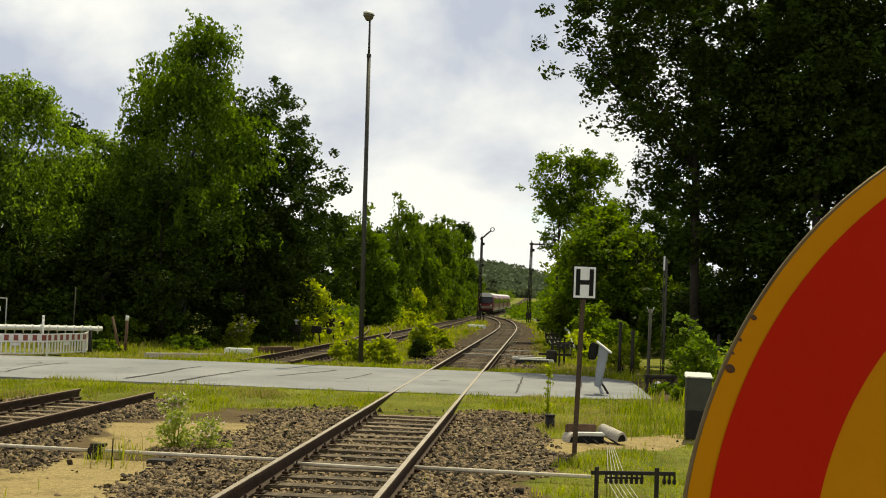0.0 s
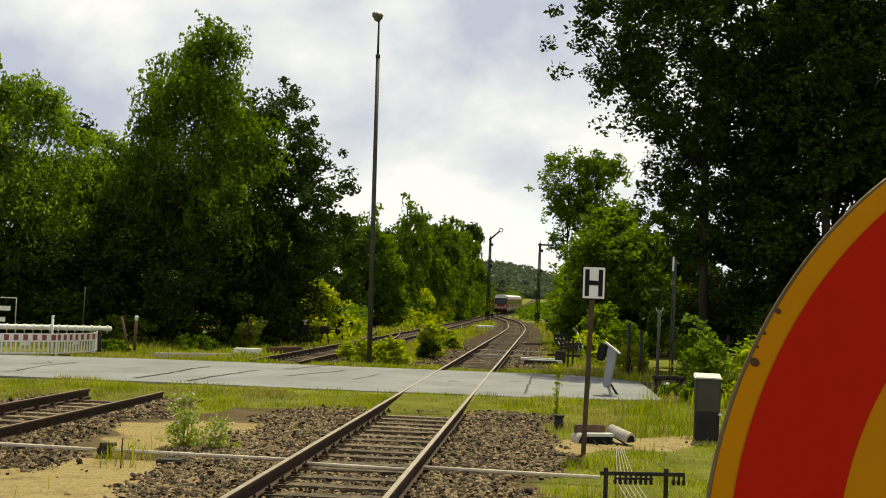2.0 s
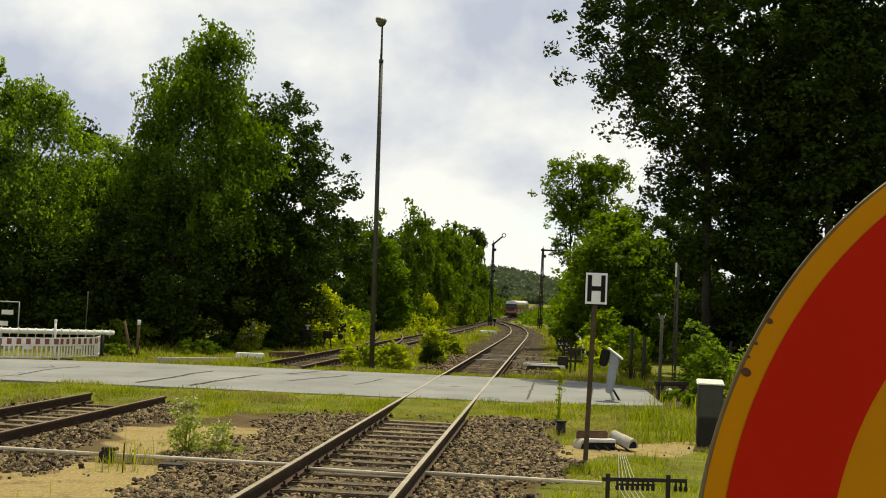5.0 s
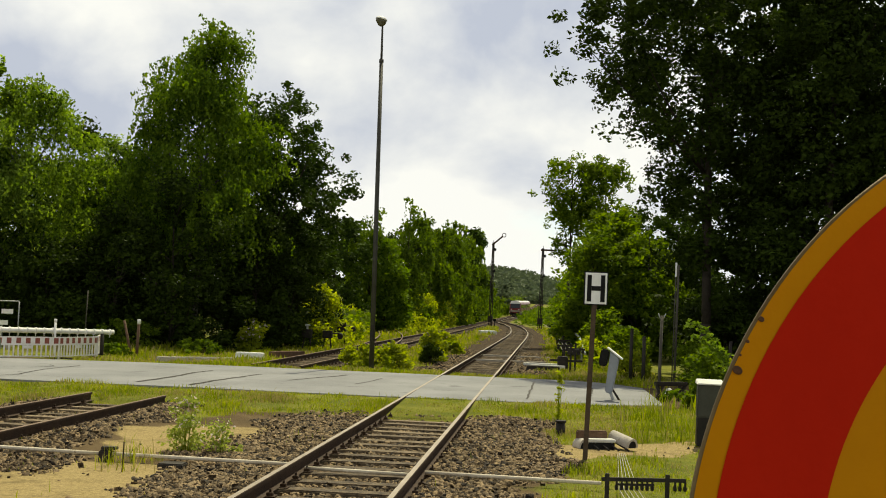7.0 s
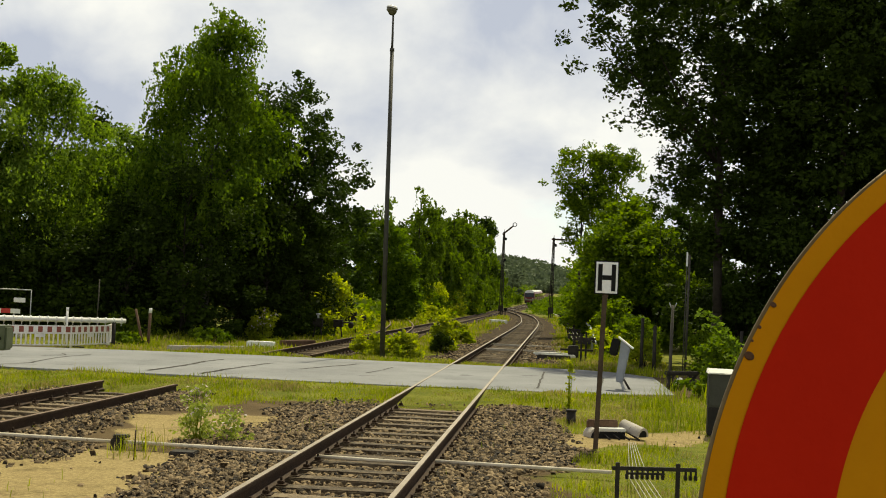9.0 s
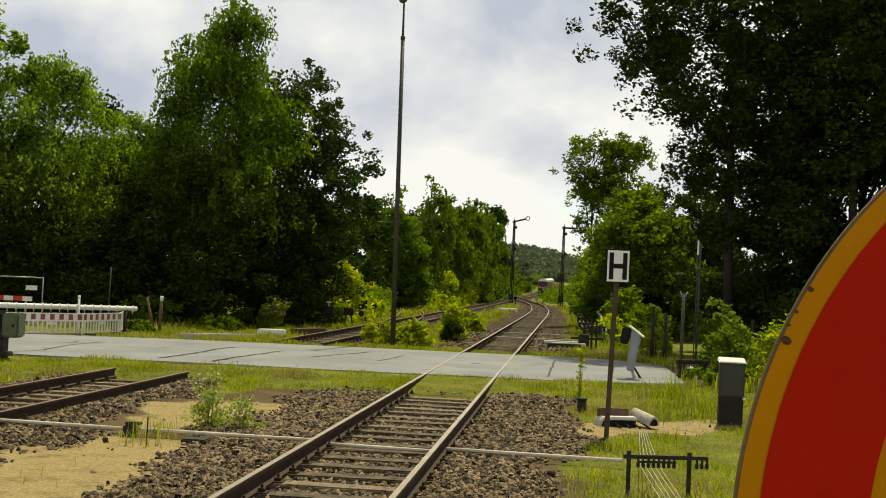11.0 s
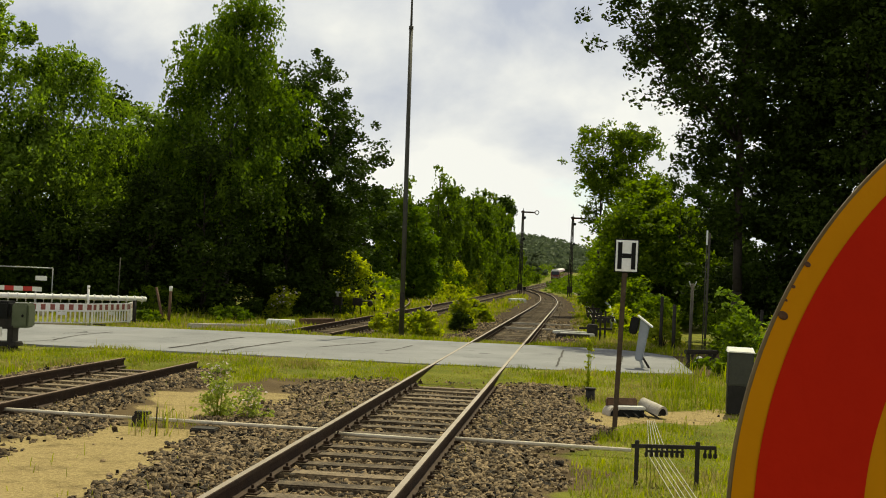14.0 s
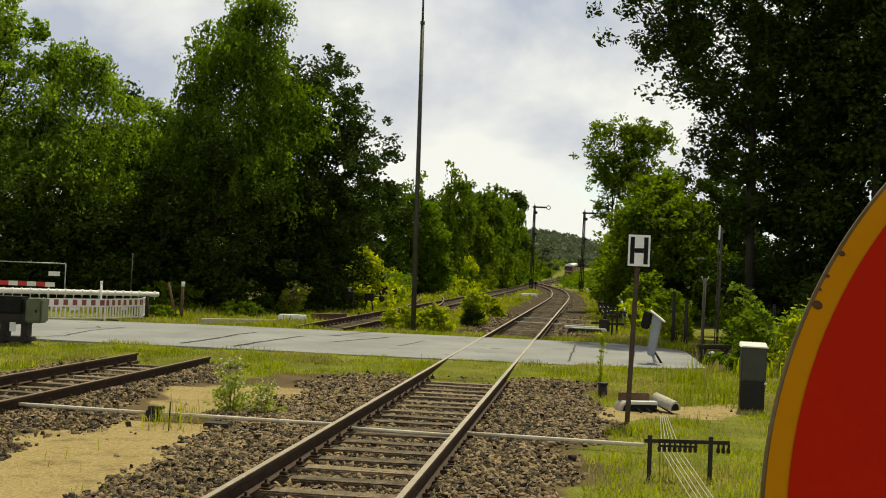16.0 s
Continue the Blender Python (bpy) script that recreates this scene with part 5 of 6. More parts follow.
# ---- stop board with the letter ----
def stop_board():
    t = thing("stop_board", 0.62, 17.44, -0.2, "white board with a black letter H on a leaning brown post", "railway sign", ry=1.6)
    bm = bmesh.new()
    box(bm, -0.035, -0.03, -0.3, 0.035, 0.03, 2.28, 0.006)
    part("post", bm, "rustpost", t)
    b = new("board")
    b.parent = t
    b.matrix_basis = pose(0.01, -0.05, 2.5, 0, -1.2, 2)
    bm = bmesh.new()
    box(bm, -0.175, -0.012, -0.245, 0.175, 0.012, 0.245, 0.006)
    part("backing", bm, "black", b, "black board edge")
    bm = bmesh.new()
    box(bm, -0.158, -0.018, -0.228, 0.158, -0.012, 0.228, 0.002)
    part("face", bm, "board_white", b)
    bm = bmesh.new()
    for s in (-1, 1):
        box(bm, s * 0.098 - 0.031, -0.024, -0.195, s * 0.098 + 0.031, -0.018, 0.195)
    box(bm, -0.066, -0.024, -0.034, 0.066, -0.018, 0.034)
    part("letter", bm, "black", b, "black capital letter H")
    bm = bmesh.new()
    box(bm, -0.03, 0.012, -0.3, 0.03, 0.045, 0.1, 0.004)
    part("bracket", bm, "rustpost", b)


stop_board()


# ---- cabinet ----
def cabinet():
    t = thing("relay_cabinet", 2.745, 20.2, -0.2, "small grey trackside cabinet on a dark plinth", "cabinet", rz=-3, ry=0.6)
    bm = bmesh.new()
    box(bm, -0.195, -0.17, 0, 0.195, 0.17, 0.47, 0.01)
    part("plinth", bm, "box_dark", t, "dark plinth")
    bm = bmesh.new()
    box(bm, -0.205, -0.18, 0.47, 0.205, 0.18, 1.02, 0.012)
    part("body", bm, "box_grey", t)
    bm = bmesh.new()
    box(bm, -0.18, -0.19, 0.5, 0.18, -0.18, 0.99, 0.004)
    part("door", bm, "box_grey", t)
    bm = bmesh.new()
    vs = box(bm, -0.23, -0.215, 1.02, 0.23, 0.215, 1.07, 0.01)
    for v in bm.verts:
        if v.co.z > 1.045:
            v.co.x *= 0.94
            v.co.z += 0.03 * (v.co.y / 0.22)
    part("lid", bm, "lid", t, "pale sloping lid")
    bm = bmesh.new()
    ball(bm, (0.2, -0.2, 0.44), 0.02, 1.4, 1, 1)
    part("lock", bm, "white", t)


cabinet()


# ---- wire frame, pit and wires ----
def wire_frame():
    t = thing("wire_guide_frame", 0, 0, 0, "low black iron frame guiding signal wires", "wire guide")
    a, b = Vector((0.69, 12.55, 0)), Vector((1.325, 12.68, 0))
    d = (b - a).normalized()
    for p in (a, b):
        bm = bmesh.new()
        box(bm, -0.022, -0.022, -0.35, 0.022, 0.022, 0.27, 0.004, Matrix.Translation(p))
        part("post", bm, "iron", t)
    bm = bmesh.new()
    q = d.to_track_quat("X", "Z").to_matrix().to_4x4()
    L = (b - a).length
    box(bm, -0.06, -0.016, 0.19, L + 0.2, 0.016, 0.23, 0.004, Matrix.Translation(a) @ q)
    part("rail_bar", bm, "iron", t)
    bm = bmesh.new()
    box(bm, 0.1, -0.03, 0.15, L - 0.15, -0.008, 0.172, 0.003, Matrix.Translation(a) @ q)
    part("lower_bar", bm, "iron", t)
    for i in range(11):
        s = 0.1 + i * 0.055 + (0.19 if i > 7 else 0)
        bm = bmesh.new()
        box(bm, s - 0.006, -0.03, 0.1, s + 0.006, 0.015, 0.2, 0.002, Matrix.Translation(a) @ q)
        rod(bm, Matrix.Translation(a) @ q @ Vector((s - 0.012, 0, 0.125)), Matrix.Translation(a) @ q @ Vector((s + 0.012, 0, 0.125)), 0.027, sides=12)
        part("pulley", bm, "iron", t)
    for i in range(5):
        p0 = a + d * (0.13 + i * 0.05)
        p1 = Vector((1.12 + i * 0.025, 17.9, -0.13))
        p2 = Vector((1.02 + i * 0.05 + 0.02 * (i % 2), 8.0, 0))
        w = thing("signal_wire", 0, 0, 0, "thin pale steel signal wire running through the guides", "wire", group="signal wires")
        bm = bmesh.new()
        tube(bm, [p1, Vector((p0.x, p0.y, 0.11)), Vector((p2.x, p2.y, 0.0))], 0.0045, 6)
        part("strand", bm, "wire", w)


wire_frame()


def wire_pit():
    # channel of old timber and concrete halves at the post's foot
    t = thing("wire_channel", 1.0, 18.95, -0.18, "open wire channel of old timber and concrete", "channel", rz=14)
    t.matrix_basis = t.matrix_basis @ Matrix.Diagonal((0.8, 0.8, 0.9, 1))
    bm = bmesh.new()
    box(bm, -0.52, 0.26, -0.05, 0.1, 0.4, 0.27, 0.02)
    part("timber", bm, "wood", t, "dark brown timber baulk")
    bm = bmesh.new()
    box(bm, -0.4, 0.0, 0.09, 0.2, 0.27, 0.145, 0.015)
    part("cover", bm, "lid", t, "pale cracked cover slab")
    # black block stands in for the shade beneath the cover
    bm = bmesh.new()
    box(bm, -0.38, 0.03, -0.05, 0.18, 0.25, 0.088)
    part("hollow_shade", bm, "black", t)
    for x, y, L, turn in ((-0.42, 0.02, 0.34, 8), (0.5, -0.12, 0.62, 22)):
        bm = bmesh.new()
        n = 14
        ring = [(math.cos(math.pi * k / n), math.sin(math.pi * k / n)) for k in range(n + 1)]
        for (c0, s0), (c1, s1) in zip(ring, ring[1:]):
            vs = [bm.verts.new((r_ * c, yy, r_ * s * 1.2 - 0.02)) for yy in (0, L) for (c, s) in ((c0, s0), (c1, s1)) for r_ in (0.1, 0.135)]
            for q in ((0, 2, 3, 1), (4, 5, 7, 6), (1, 3, 7, 5), (0, 4, 6, 2)):
                bm.faces.new([vs[i] for i in q])
        bmesh.ops.remove_doubles(bm, verts=bm.verts, dist=0.0005)
        bmesh.ops.recalc_face_normals(bm, faces=bm.faces)
        part("half_pipe", bm, "concrete", t, "pale concrete half pipe with a black block inside for its shade", at=pose(x, y, 0.04 if turn > 20 else 0, 9 if turn > 20 else 0, 0, turn))
        # black block just inside the pipe stands in for its inner shade
        bm = bmesh.new()
        box(bm, -0.095, 0.012, -0.03, 0.095, 0.05, 0.085)
        part("mouth_shade", bm, "black", t, at=pose(x, y, 0.04 if turn > 20 else 0, 9 if turn > 20 else 0, 0, turn))
    for i in range(4):
        bm = bmesh.new()
        rod(bm, (-0.28 + i * 0.17, 0.35, 0.1), (-0.2 + i * 0.2, -0.2, -0.02), 0.018, sides=8)
        part("rod", bm, "iron", t)
    p = thing("marker_stump", 0.3, 21.0, -0.2, "short dark stump beside the rails", "stump")
    bm = bmesh.new()
    rod(bm, (0, 0, -0.1), (0, 0, 0.2), 0.085, 0.08, 12)
    rod(bm, (0, 0, 0.2), (0, 0, 0.235), 0.095, 0.095, 12)
    part("body", bm, "iron", p)


wire_pit()


# ---- pipe under the rails ----
def cross_pipe():
    t = thing("cross_pipe", 0, 0, 0, "pale dusty pipe lying across beneath the rails", "pipe")
    for a, b in (((-8.3, 14.95), (-5.62, 14.76)), ((-5.45, 14.74), (-3.08, 14.66)), ((-2.93, 14.62), (-1.58, 14.52)), ((-1.42, 14.5), (0.72, 14.39))):
        bm = bmesh.new()
        k = -0.09 if b[0] < -3.05 or a[0] > -1.45 else -0.125
        rod(bm, (*a, k), (*b, k - 0.005), 0.024, sides=12)
        part("pipe_length", bm, "pipe", t)
    bm = bmesh.new()
    box(bm, -5.62, 14.68, -0.2, -5.46, 14.84, -0.04, 0.02)
    box(bm, -5.6, 14.7, -0.04, -5.4, 14.82, 0.0, 0.012)
    part("clamp_block", bm, "iron", t, "black clamp block")
    for x in (-4.6, -1.1):
        bm = bmesh.new()
        box(bm, x - 0.16, 14.42, -0.24, x + 0.16, 14.7, -0.135, 0.015)
        part("saddle", bm, "iron", t)
    p = thing("stake", -5.05, 14.0, -0.2, "thin rusty stake stuck in the sand", "stake")
    bm = bmesh.new()
    rod(bm, (0, 0, -0.1), (0.01, 0, 0.36), 0.009, sides=6)
    part("bar", bm, "rust", p)


cross_pipe()


# ---- semaphore signals ----
def semaphore(x, y, h, arm_deg, label, arm_len, lean):
    z0 = float(ground_z(x, y))
    t = thing("semaphore_signal", x, y, z0, label, "railway signal", ry=lean)
    for k, (sx, sy) in enumerate(((-1, -1), (1, -1), (1, 1), (-1, 1))):
        bm = bmesh.new()
        rod(bm, (sx * 0.22, sy * 0.22, -0.2), (sx * 0.1, sy * 0.1, h - 0.5), 0.055, 0.05, 6)
        part("corner_post", bm, "iron", t)
    n = 12
    for i in range(n):
        z1, z2 = (h - 0.7) * i / n, (h - 0.7) * (i + 1) / n
        w1, w2 = 0.22 - 0.13 * i / n, 0.22 - 0.13 * (i + 1) / n
        bm = bmesh.new()
        s = 1 if i % 2 else -1
        for yy in (-1, 1):
            rod(bm, (-s * w1, yy * w1, z1), (s * w2, yy * w2, z2), 0.018, sides=5)
            rod(bm, (yy * w1, -s * w1, z1), (yy * w2, s * w2, z2), 0.018, sides=5)
        part("lattice", bm, "iron", t)
    bm = bmesh.new()
    rod(bm, (0, 0, 0), (0, 0, h - 0.4), 0.07, 0.06, 10)
    part("wire_shaft", bm, "iron", t)
    bm = bmesh.new()
    box(bm, -0.13, -0.13, h - 0.5, 0.13, 0.13, h - 0.05, 0.02)
    rod(bm, (0, 0, h - 0.1), (0, 0, h + 0.25), 0.05, 0.02, 8)
    part("cap", bm, "iron", t)
    for z in (h - 0.95, h * 0.66):
        bm = bmesh.new()
        box(bm, 0.1, -0.22, z - 0.16, 0.38, 0.1, z + 0.16, 0.03)
        rod(bm, (0.24, -0.22, z), (0.24, -0.34, z), 0.1, 0.11, 10)
        part("lantern", bm, "black", t)
    bm = bmesh.new()
    box(bm, -0.32, -0.3, 0.6, 0.3, 0.3, 1.35, 0.03)
    part("drive_box", bm, "iron", t)
    bm = bmesh.new()
    box(bm, -0.45, -0.45, -0.3, 0.45, 0.45, 0.12, 0.03)
    part("footing", bm, "concrete", t)
    bm = bmesh.new()
    box(bm, -0.25, -0.03, -0.1, arm_len - 0.2, 0.0, 0.1, 0.006, mat=0)
    r = 0.24
    n = 20
    for i in range(n):
        a0, a1 = i / n * 6.2832, (i + 1) / n * 6.2832
        c = arm_len
        rod(bm, (c + r * math.cos(a0), -0.015, r * math.sin(a0)), (c + r * math.cos(a1), -0.015, r * math.sin(a1)), 0.05, sides=6)
    arm = part("arm", bm, "rust", t, "signal arm with a ring at its tip")
    arm.matrix_basis = pose(0, -0.22, h - 0.25, 0, -arm_deg, 0)
    return t, arm


signal_l, arm_l = semaphore(-7.3, 150, 10.75, 42, "tall lattice semaphore signal whose arm drops to stop", 1.75, 0.4)
signal_r, arm_r = semaphore(-0.95, 140, 9.65, 0, "tall lattice semaphore signal with its arm level", 1.7, 0.6)


def dwarf_signal():
    t = thing("dwarf_signal", -6.55, 146, -0.2, "small dark dwarf signal beside the tall mast", "railway signal")
    bm = bmesh.new()
    rod(bm, (0, 0, -0.1), (0, 0, 0.75), 0.06, sides=8)
    part("post", bm, "iron", t)
    bm = bmesh.new()
    box(bm, -0.2, -0.15, 0.7, 0.2, 0.15, 1.05, 0.04)
    part("case", bm, "black", t)


dwarf_signal()


# ---- train ----
def train_car(name, label):
    t = tagged(new(name), label, "railcar")
    L, W = 22.4, 1.45
    prof = [(-W, 0.75), (-W, 1.25), (-W, 2.3), (-W * 0.99, 3.05), (-W * 0.86, 3.55), (-W * 0.55, 3.85), (0, 3.95), (W * 0.55, 3.85), (W * 0.86, 3.55), (W * 0.99, 3.05), (W, 2.3), (W, 1.25), (W, 0.75)]
    bm = bmesh.new()
    st = [(-L / 2 - 0.0, 0.9), (-L / 2 + 0.35, 0.97), (-L / 2 + 0.9, 1.0), (L / 2 - 0.9, 1.0), (L / 2 - 0.35, 0.97), (L / 2, 0.9)]
    rows = []
    for y, s in st:
        rows.append([bm.verts.new((x * s, y + (0.35 * (1 if y < 0 else -1) * max(0, (z - 2.0)) / 2 if abs(y) > L / 2 - 0.1 else 0), z)) for x, z in prof])
    for a, b in zip(rows, rows[1:]):
        for k in range(len(prof) - 1):
            f = bm.faces.new((a[k], a[k + 1], b[k + 1], b[k]))
            f.material_index = 1 if 4 <= k <= 7 else (2 if k in (0, 11) else 0)
    for a in (rows[0], rows[-1]):
        bm.faces.new([a[i] for i in (0, 1, 2, 10, 11, 12)])
        bm.faces.new([a[i] for i in (2, 3, 9, 10)]).material_index = 0
        bm.faces.new([a[i] for i in (3, 4, 5, 6, 7, 8, 9)]).material_index = 1
    bmesh.ops.recalc_face_normals(bm, faces=bm.faces)
    part("body", bm, ["train_red", "train_roof", "train_cream"], t)
    bm = bmesh.new()
    box(bm, -1.3, -L / 2 + 0.4, 0.35, 1.3, L / 2 - 0.4, 0.78, 0.04)
    part("skirt", bm, "train_dark", t)
    for s in (-1, 1):
        bm = bmesh.new()
        vs = box(bm, -1.2, -0.05, 2.05, 1.2, 0.05, 3.2, 0.06)
        w = part("end_window", bm, "glass", t)
        w.matrix_basis = pose(0, s * (L / 2 + 0.01), 0.0, 0, 0, 0) @ pose(0, 0, 2.0, s * 9.5, 0, 0) @ pose(0, 0, -2.0)
        bm = bmesh.new()
        box(bm, -1.22, -0.05, 1.1, 1.22, 0.05, 1.5, 0.03)
        part("end_stripe", bm, "train_cream", t, at=pose(0, s * (L / 2 + 0.01), 0))
        for x in (-0.95, 0.95):
            bm = bmesh.new()
            rod(bm, (x, s * (L / 2), 1.7), (x, s * (L / 2 + 0.07), 1.7), 0.12, 0.11, 12)
            part("tail_light", bm, "white", t)
            bm = bmesh.new()
            rod(bm, (x * 0.9, s * (L / 2 - 0.1), 0.95), (x * 0.9, s * (L / 2 + 0.5), 0.95), 0.09, sides=10)
            rod(bm, (x * 0.9, s * (L / 2 + 0.5), 0.95), (x * 0.9, s * (L / 2 + 0.56), 0.95), 0.2, sides=14)
            part("buffer", bm, "train_dark", t)
        for i in range(11):
            y = -L / 2 + 2.4 + i * 1.76
            bm = bmesh.new()
            box(bm, -0.02, -0.62, 2.05, 0.02, 0.62, 2.95, 0.015)
            part("side_window", bm, "glass", t, at=pose(s * (W + 0.004), y, 0))
        for y in (-L / 2 + 1.25, L / 2 - 1.25):
            bm = bmesh.new()
            box(bm, -0.02, -0.4, 0.85, 0.02, 0.4, 3.0, 0.015)
            part("door", bm, "train_dark", t, at=pose(s * (W + 0.008), y, 0))
    for y in (-8.6, -6.4, 6.4, 8.6):
        w = new("wheelset")
        w.parent = t
        w.matrix_basis = pose(0, y, 0.42)
        for x in (-0.75, 0.75):
            bm = bmesh.new()
            rod(bm, (x - 0.065, 0, 0), (x + 0.065, 0, 0), 0.42, sides=20)
            part("wheel", bm, "train_dark", w)
        bm = bmesh.new()
        rod(bm, (-0.9, 0, 0), (0.9, 0, 0), 0.07, sides=8)
        part("axle", bm, "train_dark", w)
    for y in (-7.5, 7.5):
        bm = bmesh.new()
        for x in (-1.05, 1.05):
            box(bm, x - 0.08, y - 1.7, 0.3, x + 0.08, y + 1.7, 0.62, 0.03)
        part("bogie_frame", bm, "train_dark", t)
    return t


car_a = train_car("railcar", "red diesel railcar with a pale roof leaving down the line")
car_b, car_c, car_d = (copy_thing(car_a, pose(0, 300, 0)) for _ in range(3))
for c_ in (car_b, car_c, car_d):
    tagged(c_, "red diesel railcar coupled ahead in the same train")


# ---- crossing end at the left: barrier, fence, drive ----
def barrier_boom():
    t = thing("barrier_boom", 0, 0, 0, "white crossing barrier boom lying low above the fence", "barrier")
    a, b = Vector((-19.4, 31.0, 0.8)), Vector((-13.85, 36.9, 0.74))
    bm = bmesh.new()
    rod(bm, a, b, 0.09, 0.075, 12)
    part("boom", bm, "white", t)
    n = 30
    for i in range(n):
        p = a.lerp(b, (i + 0.5) / n)
        bm = bmesh.new()
        rod(bm, p - (b - a).normalized() * 0.02, p + (b - a).normalized() * 0.02, 0.1, sides=10)
        rod(bm, p, p - Vector((0, 0, 0.17)), 0.012, sides=5)
        part("hanger", bm, "white", t)
    bm = bmesh.new()
    rod(bm, (-14.1, 36.6, -0.2), (-14.1, 36.6, 0.7), 0.06, sides=10)
    part("rest_post", bm, "iron", t, "dark rest post")


barrier_boom()


def fence_panel():
    t = new("barrier_fence")
    tagged(t, "white plastic barrier fence panel with a faded red striped band", "fence", "fence panels at the crossing")
    L = 2.0
    for z0, z1 in ((0.12, 0.17), (0.54, 0.6), (0.8, 0.84)):
        bm = bmesh.new()
        box(bm, 0, -0.02, z0, L, 0.02, z1, 0.008)
        part("rail", bm, "plastic", t)
    for x in (0.02, L - 0.02):
        bm = bmesh.new()
        box(bm, x - 0.025, -0.025, 0.02, x + 0.025, 0.025, 0.85, 0.008)
        part("upright", bm, "plastic", t)
    for i in range(13):
        x = 0.14 + i * (L - 0.28) / 12
        bm = bmesh.new()
        box(bm, x - 0.022, -0.014, 0.17, x + 0.022, 0.014, 0.54, 0.004)
        part("bar", bm, "plastic", t)
    for i in range(13):
        x = 0.05 + i * (L - 0.1) / 13
        bm = bmesh.new()
        box(bm, x, -0.016, 0.6, x + (L - 0.1) / 13, 0.016, 0.8)
        part("band_field", bm, "plastic_red" if i % 2 == 0 else "plastic", t)
    bm = bmesh.new()
    box(bm, L * 0.42, -0.022, 0.42, L * 0.58, -0.014, 0.53, 0.004)
    part("label_plate", bm, "plastic", t)
    for x in (0.25, L - 0.25):
        bm = bmesh.new()
        box(bm, x - 0.07, -0.32, 0, x + 0.07, 0.32, 0.1, 0.02)
        part("foot", bm, "iron", t)
    return t


panel = fence_panel()
posts = [(-17.45, 31.8), (-16.0, 33.2), (-14.65, 34.55), (-14.2, 36.3), (-14.75, 38.15)]
for i, (a, b) in enumerate(zip(posts, posts[1:])):
    m = pose(a[0], a[1], -0.1, 0, 0, math.degrees(math.atan2(b[1] - a[1], b[0] - a[0]))) @ Matrix.Diagonal((0.97, 1, 0.84, 1))
    if i == 0:
        panel.matrix_basis = m
    else:
        copy_thing(panel, m @ Matrix.Diagonal((1 / 0.97, 1, 1 / 0.84, 1)))


def post(name, x, y, h, r, mat, label, lean=0, cap=None, square=False):
    t = thing(name, x, y, float(ground_z(x, y)), label, "post", ry=lean)
    bm = bmesh.new()
    if square:
        box(bm, -r, -r, -0.3, r, r, h, r * 0.2)
    else:
        rod(bm, (0, 0, -0.3), (0, 0, h), r, r * 0.9, 12)
    part("shaft", bm, mat, t)
    if cap:
        bm = bmesh.new()
        rod(bm, (0, 0, h - cap[1]), (0, 0, h + 0.01), r * 1.08, sides=12)
        part("cap", bm, cap[0], t)
    return t


post("marker_post", -15.15, 35.4, 1.2, 0.04, "white", "white rounded marker post behind the fence", cap=("white", 0.1))
post("boundary_post", -14.05, 39.7, 1.32, 0.055, "wood", "weathered wooden post with a pale top", 1.5, ("white", 0.16))
post("boundary_post", -16.85, 42, 2.25, 0.022, "greywood", "thin pale pole before the wood", 1)
post("boundary_post", -14.9, 41.5, 1.25, 0.05, "wood", "leaning dark post before the wood", -14)
post("telegraph_stump", 4.05, 38.0, 3.75, 0.04, "greywood", "tall thin weathered pole beneath the trees", 0.6)
t_ = post("reflector_pole", 3.93, 37.6, 3.8, 0.018, "greywood", "thin pole with a white reflector strip", 0.6)
bm = bmesh.new()
box(bm, -0.028, -0.035, 3.35, 0.028, -0.02, 3.8, 0.004)
part("reflector", bm, "white", t_)
t_ = post("forked_post", 2.8, 29.7, 2.05, 0.042, "greywood", "grey wooden post with a small iron fork on top", 0.8)
for s in (-1, 1):
    bm = bmesh.new()
    rod(bm, (s * 0.03, 0, 1.95), (s * 0.09, 0, 2.1), 0.014, sides=6)
    part("fork_arm", bm, "galv", t_)
post("fence_post", 2.72, 38.7, 1.7, 0.055, "iron", "dark fence post at the road's end", 0.5)
post("fence_post", 3.02, 37.3, 1.45, 0.06, "iron", "dark fence post at the road's end", 0)
post("fence_post", 5.3, 35.0, 1.3, 0.05, "iron", "dark fence post at the road's end", 1)


def leaning_case():
    # crossing gear in a tilted sheet-metal case
    t = thing("tilted_case", 1.42, 27.1, -0.12, "tilted grey sheet-metal case, its sunlit top edge put in as white", "case", rz=-8)
    bm = bmesh.new()
    rod(bm, (0.26, 0, -0.25), (-0.02, 0, 0.5), 0.035, sides=10)
    part("strut", bm, "galv", t)
    bm = bmesh.new()
    rod(bm, (0.26, 0.1, 0.1), (0.1, 0.1, 0.35), 0.025, sides=8)
    part("brace", bm, "iron", t)
    b = new("case")
    b.parent = t
    b.matrix_basis = pose(0.06, 0, 0.72, 0, 10, 0)
    bm = bmesh.new()
    vs = box(bm, -0.11, -0.1, -0.45, 0.12, 0.1, 0.45, 0.03)
    for v in bm.verts:
        if v.co.z > 0.3:
            v.co.z += -0.5 * v.co.x
        if v.co.z < -0.3:
            v.co.x = v.co.x * 0.7 + 0.03
    part("shell", bm, "sheet_grey", b)
    # lid in white: sunlight on the case's top put into its colour
    bm = bmesh.new()
    box(bm, -0.19, -0.14, 0.44, 0.19, 0.14, 0.475, 0.01)
    for v in bm.verts:
        v.co.z += -0.5 * v.co.x
    part("lid", bm, "white", b, "lid made white for the sunlight on it")
    bm = bmesh.new()
    box(bm, -0.32, -0.1, 0.12, -0.13, 0.1, 0.5, 0.03)
    part("junction_box", bm, "black", b)


leaning_case()


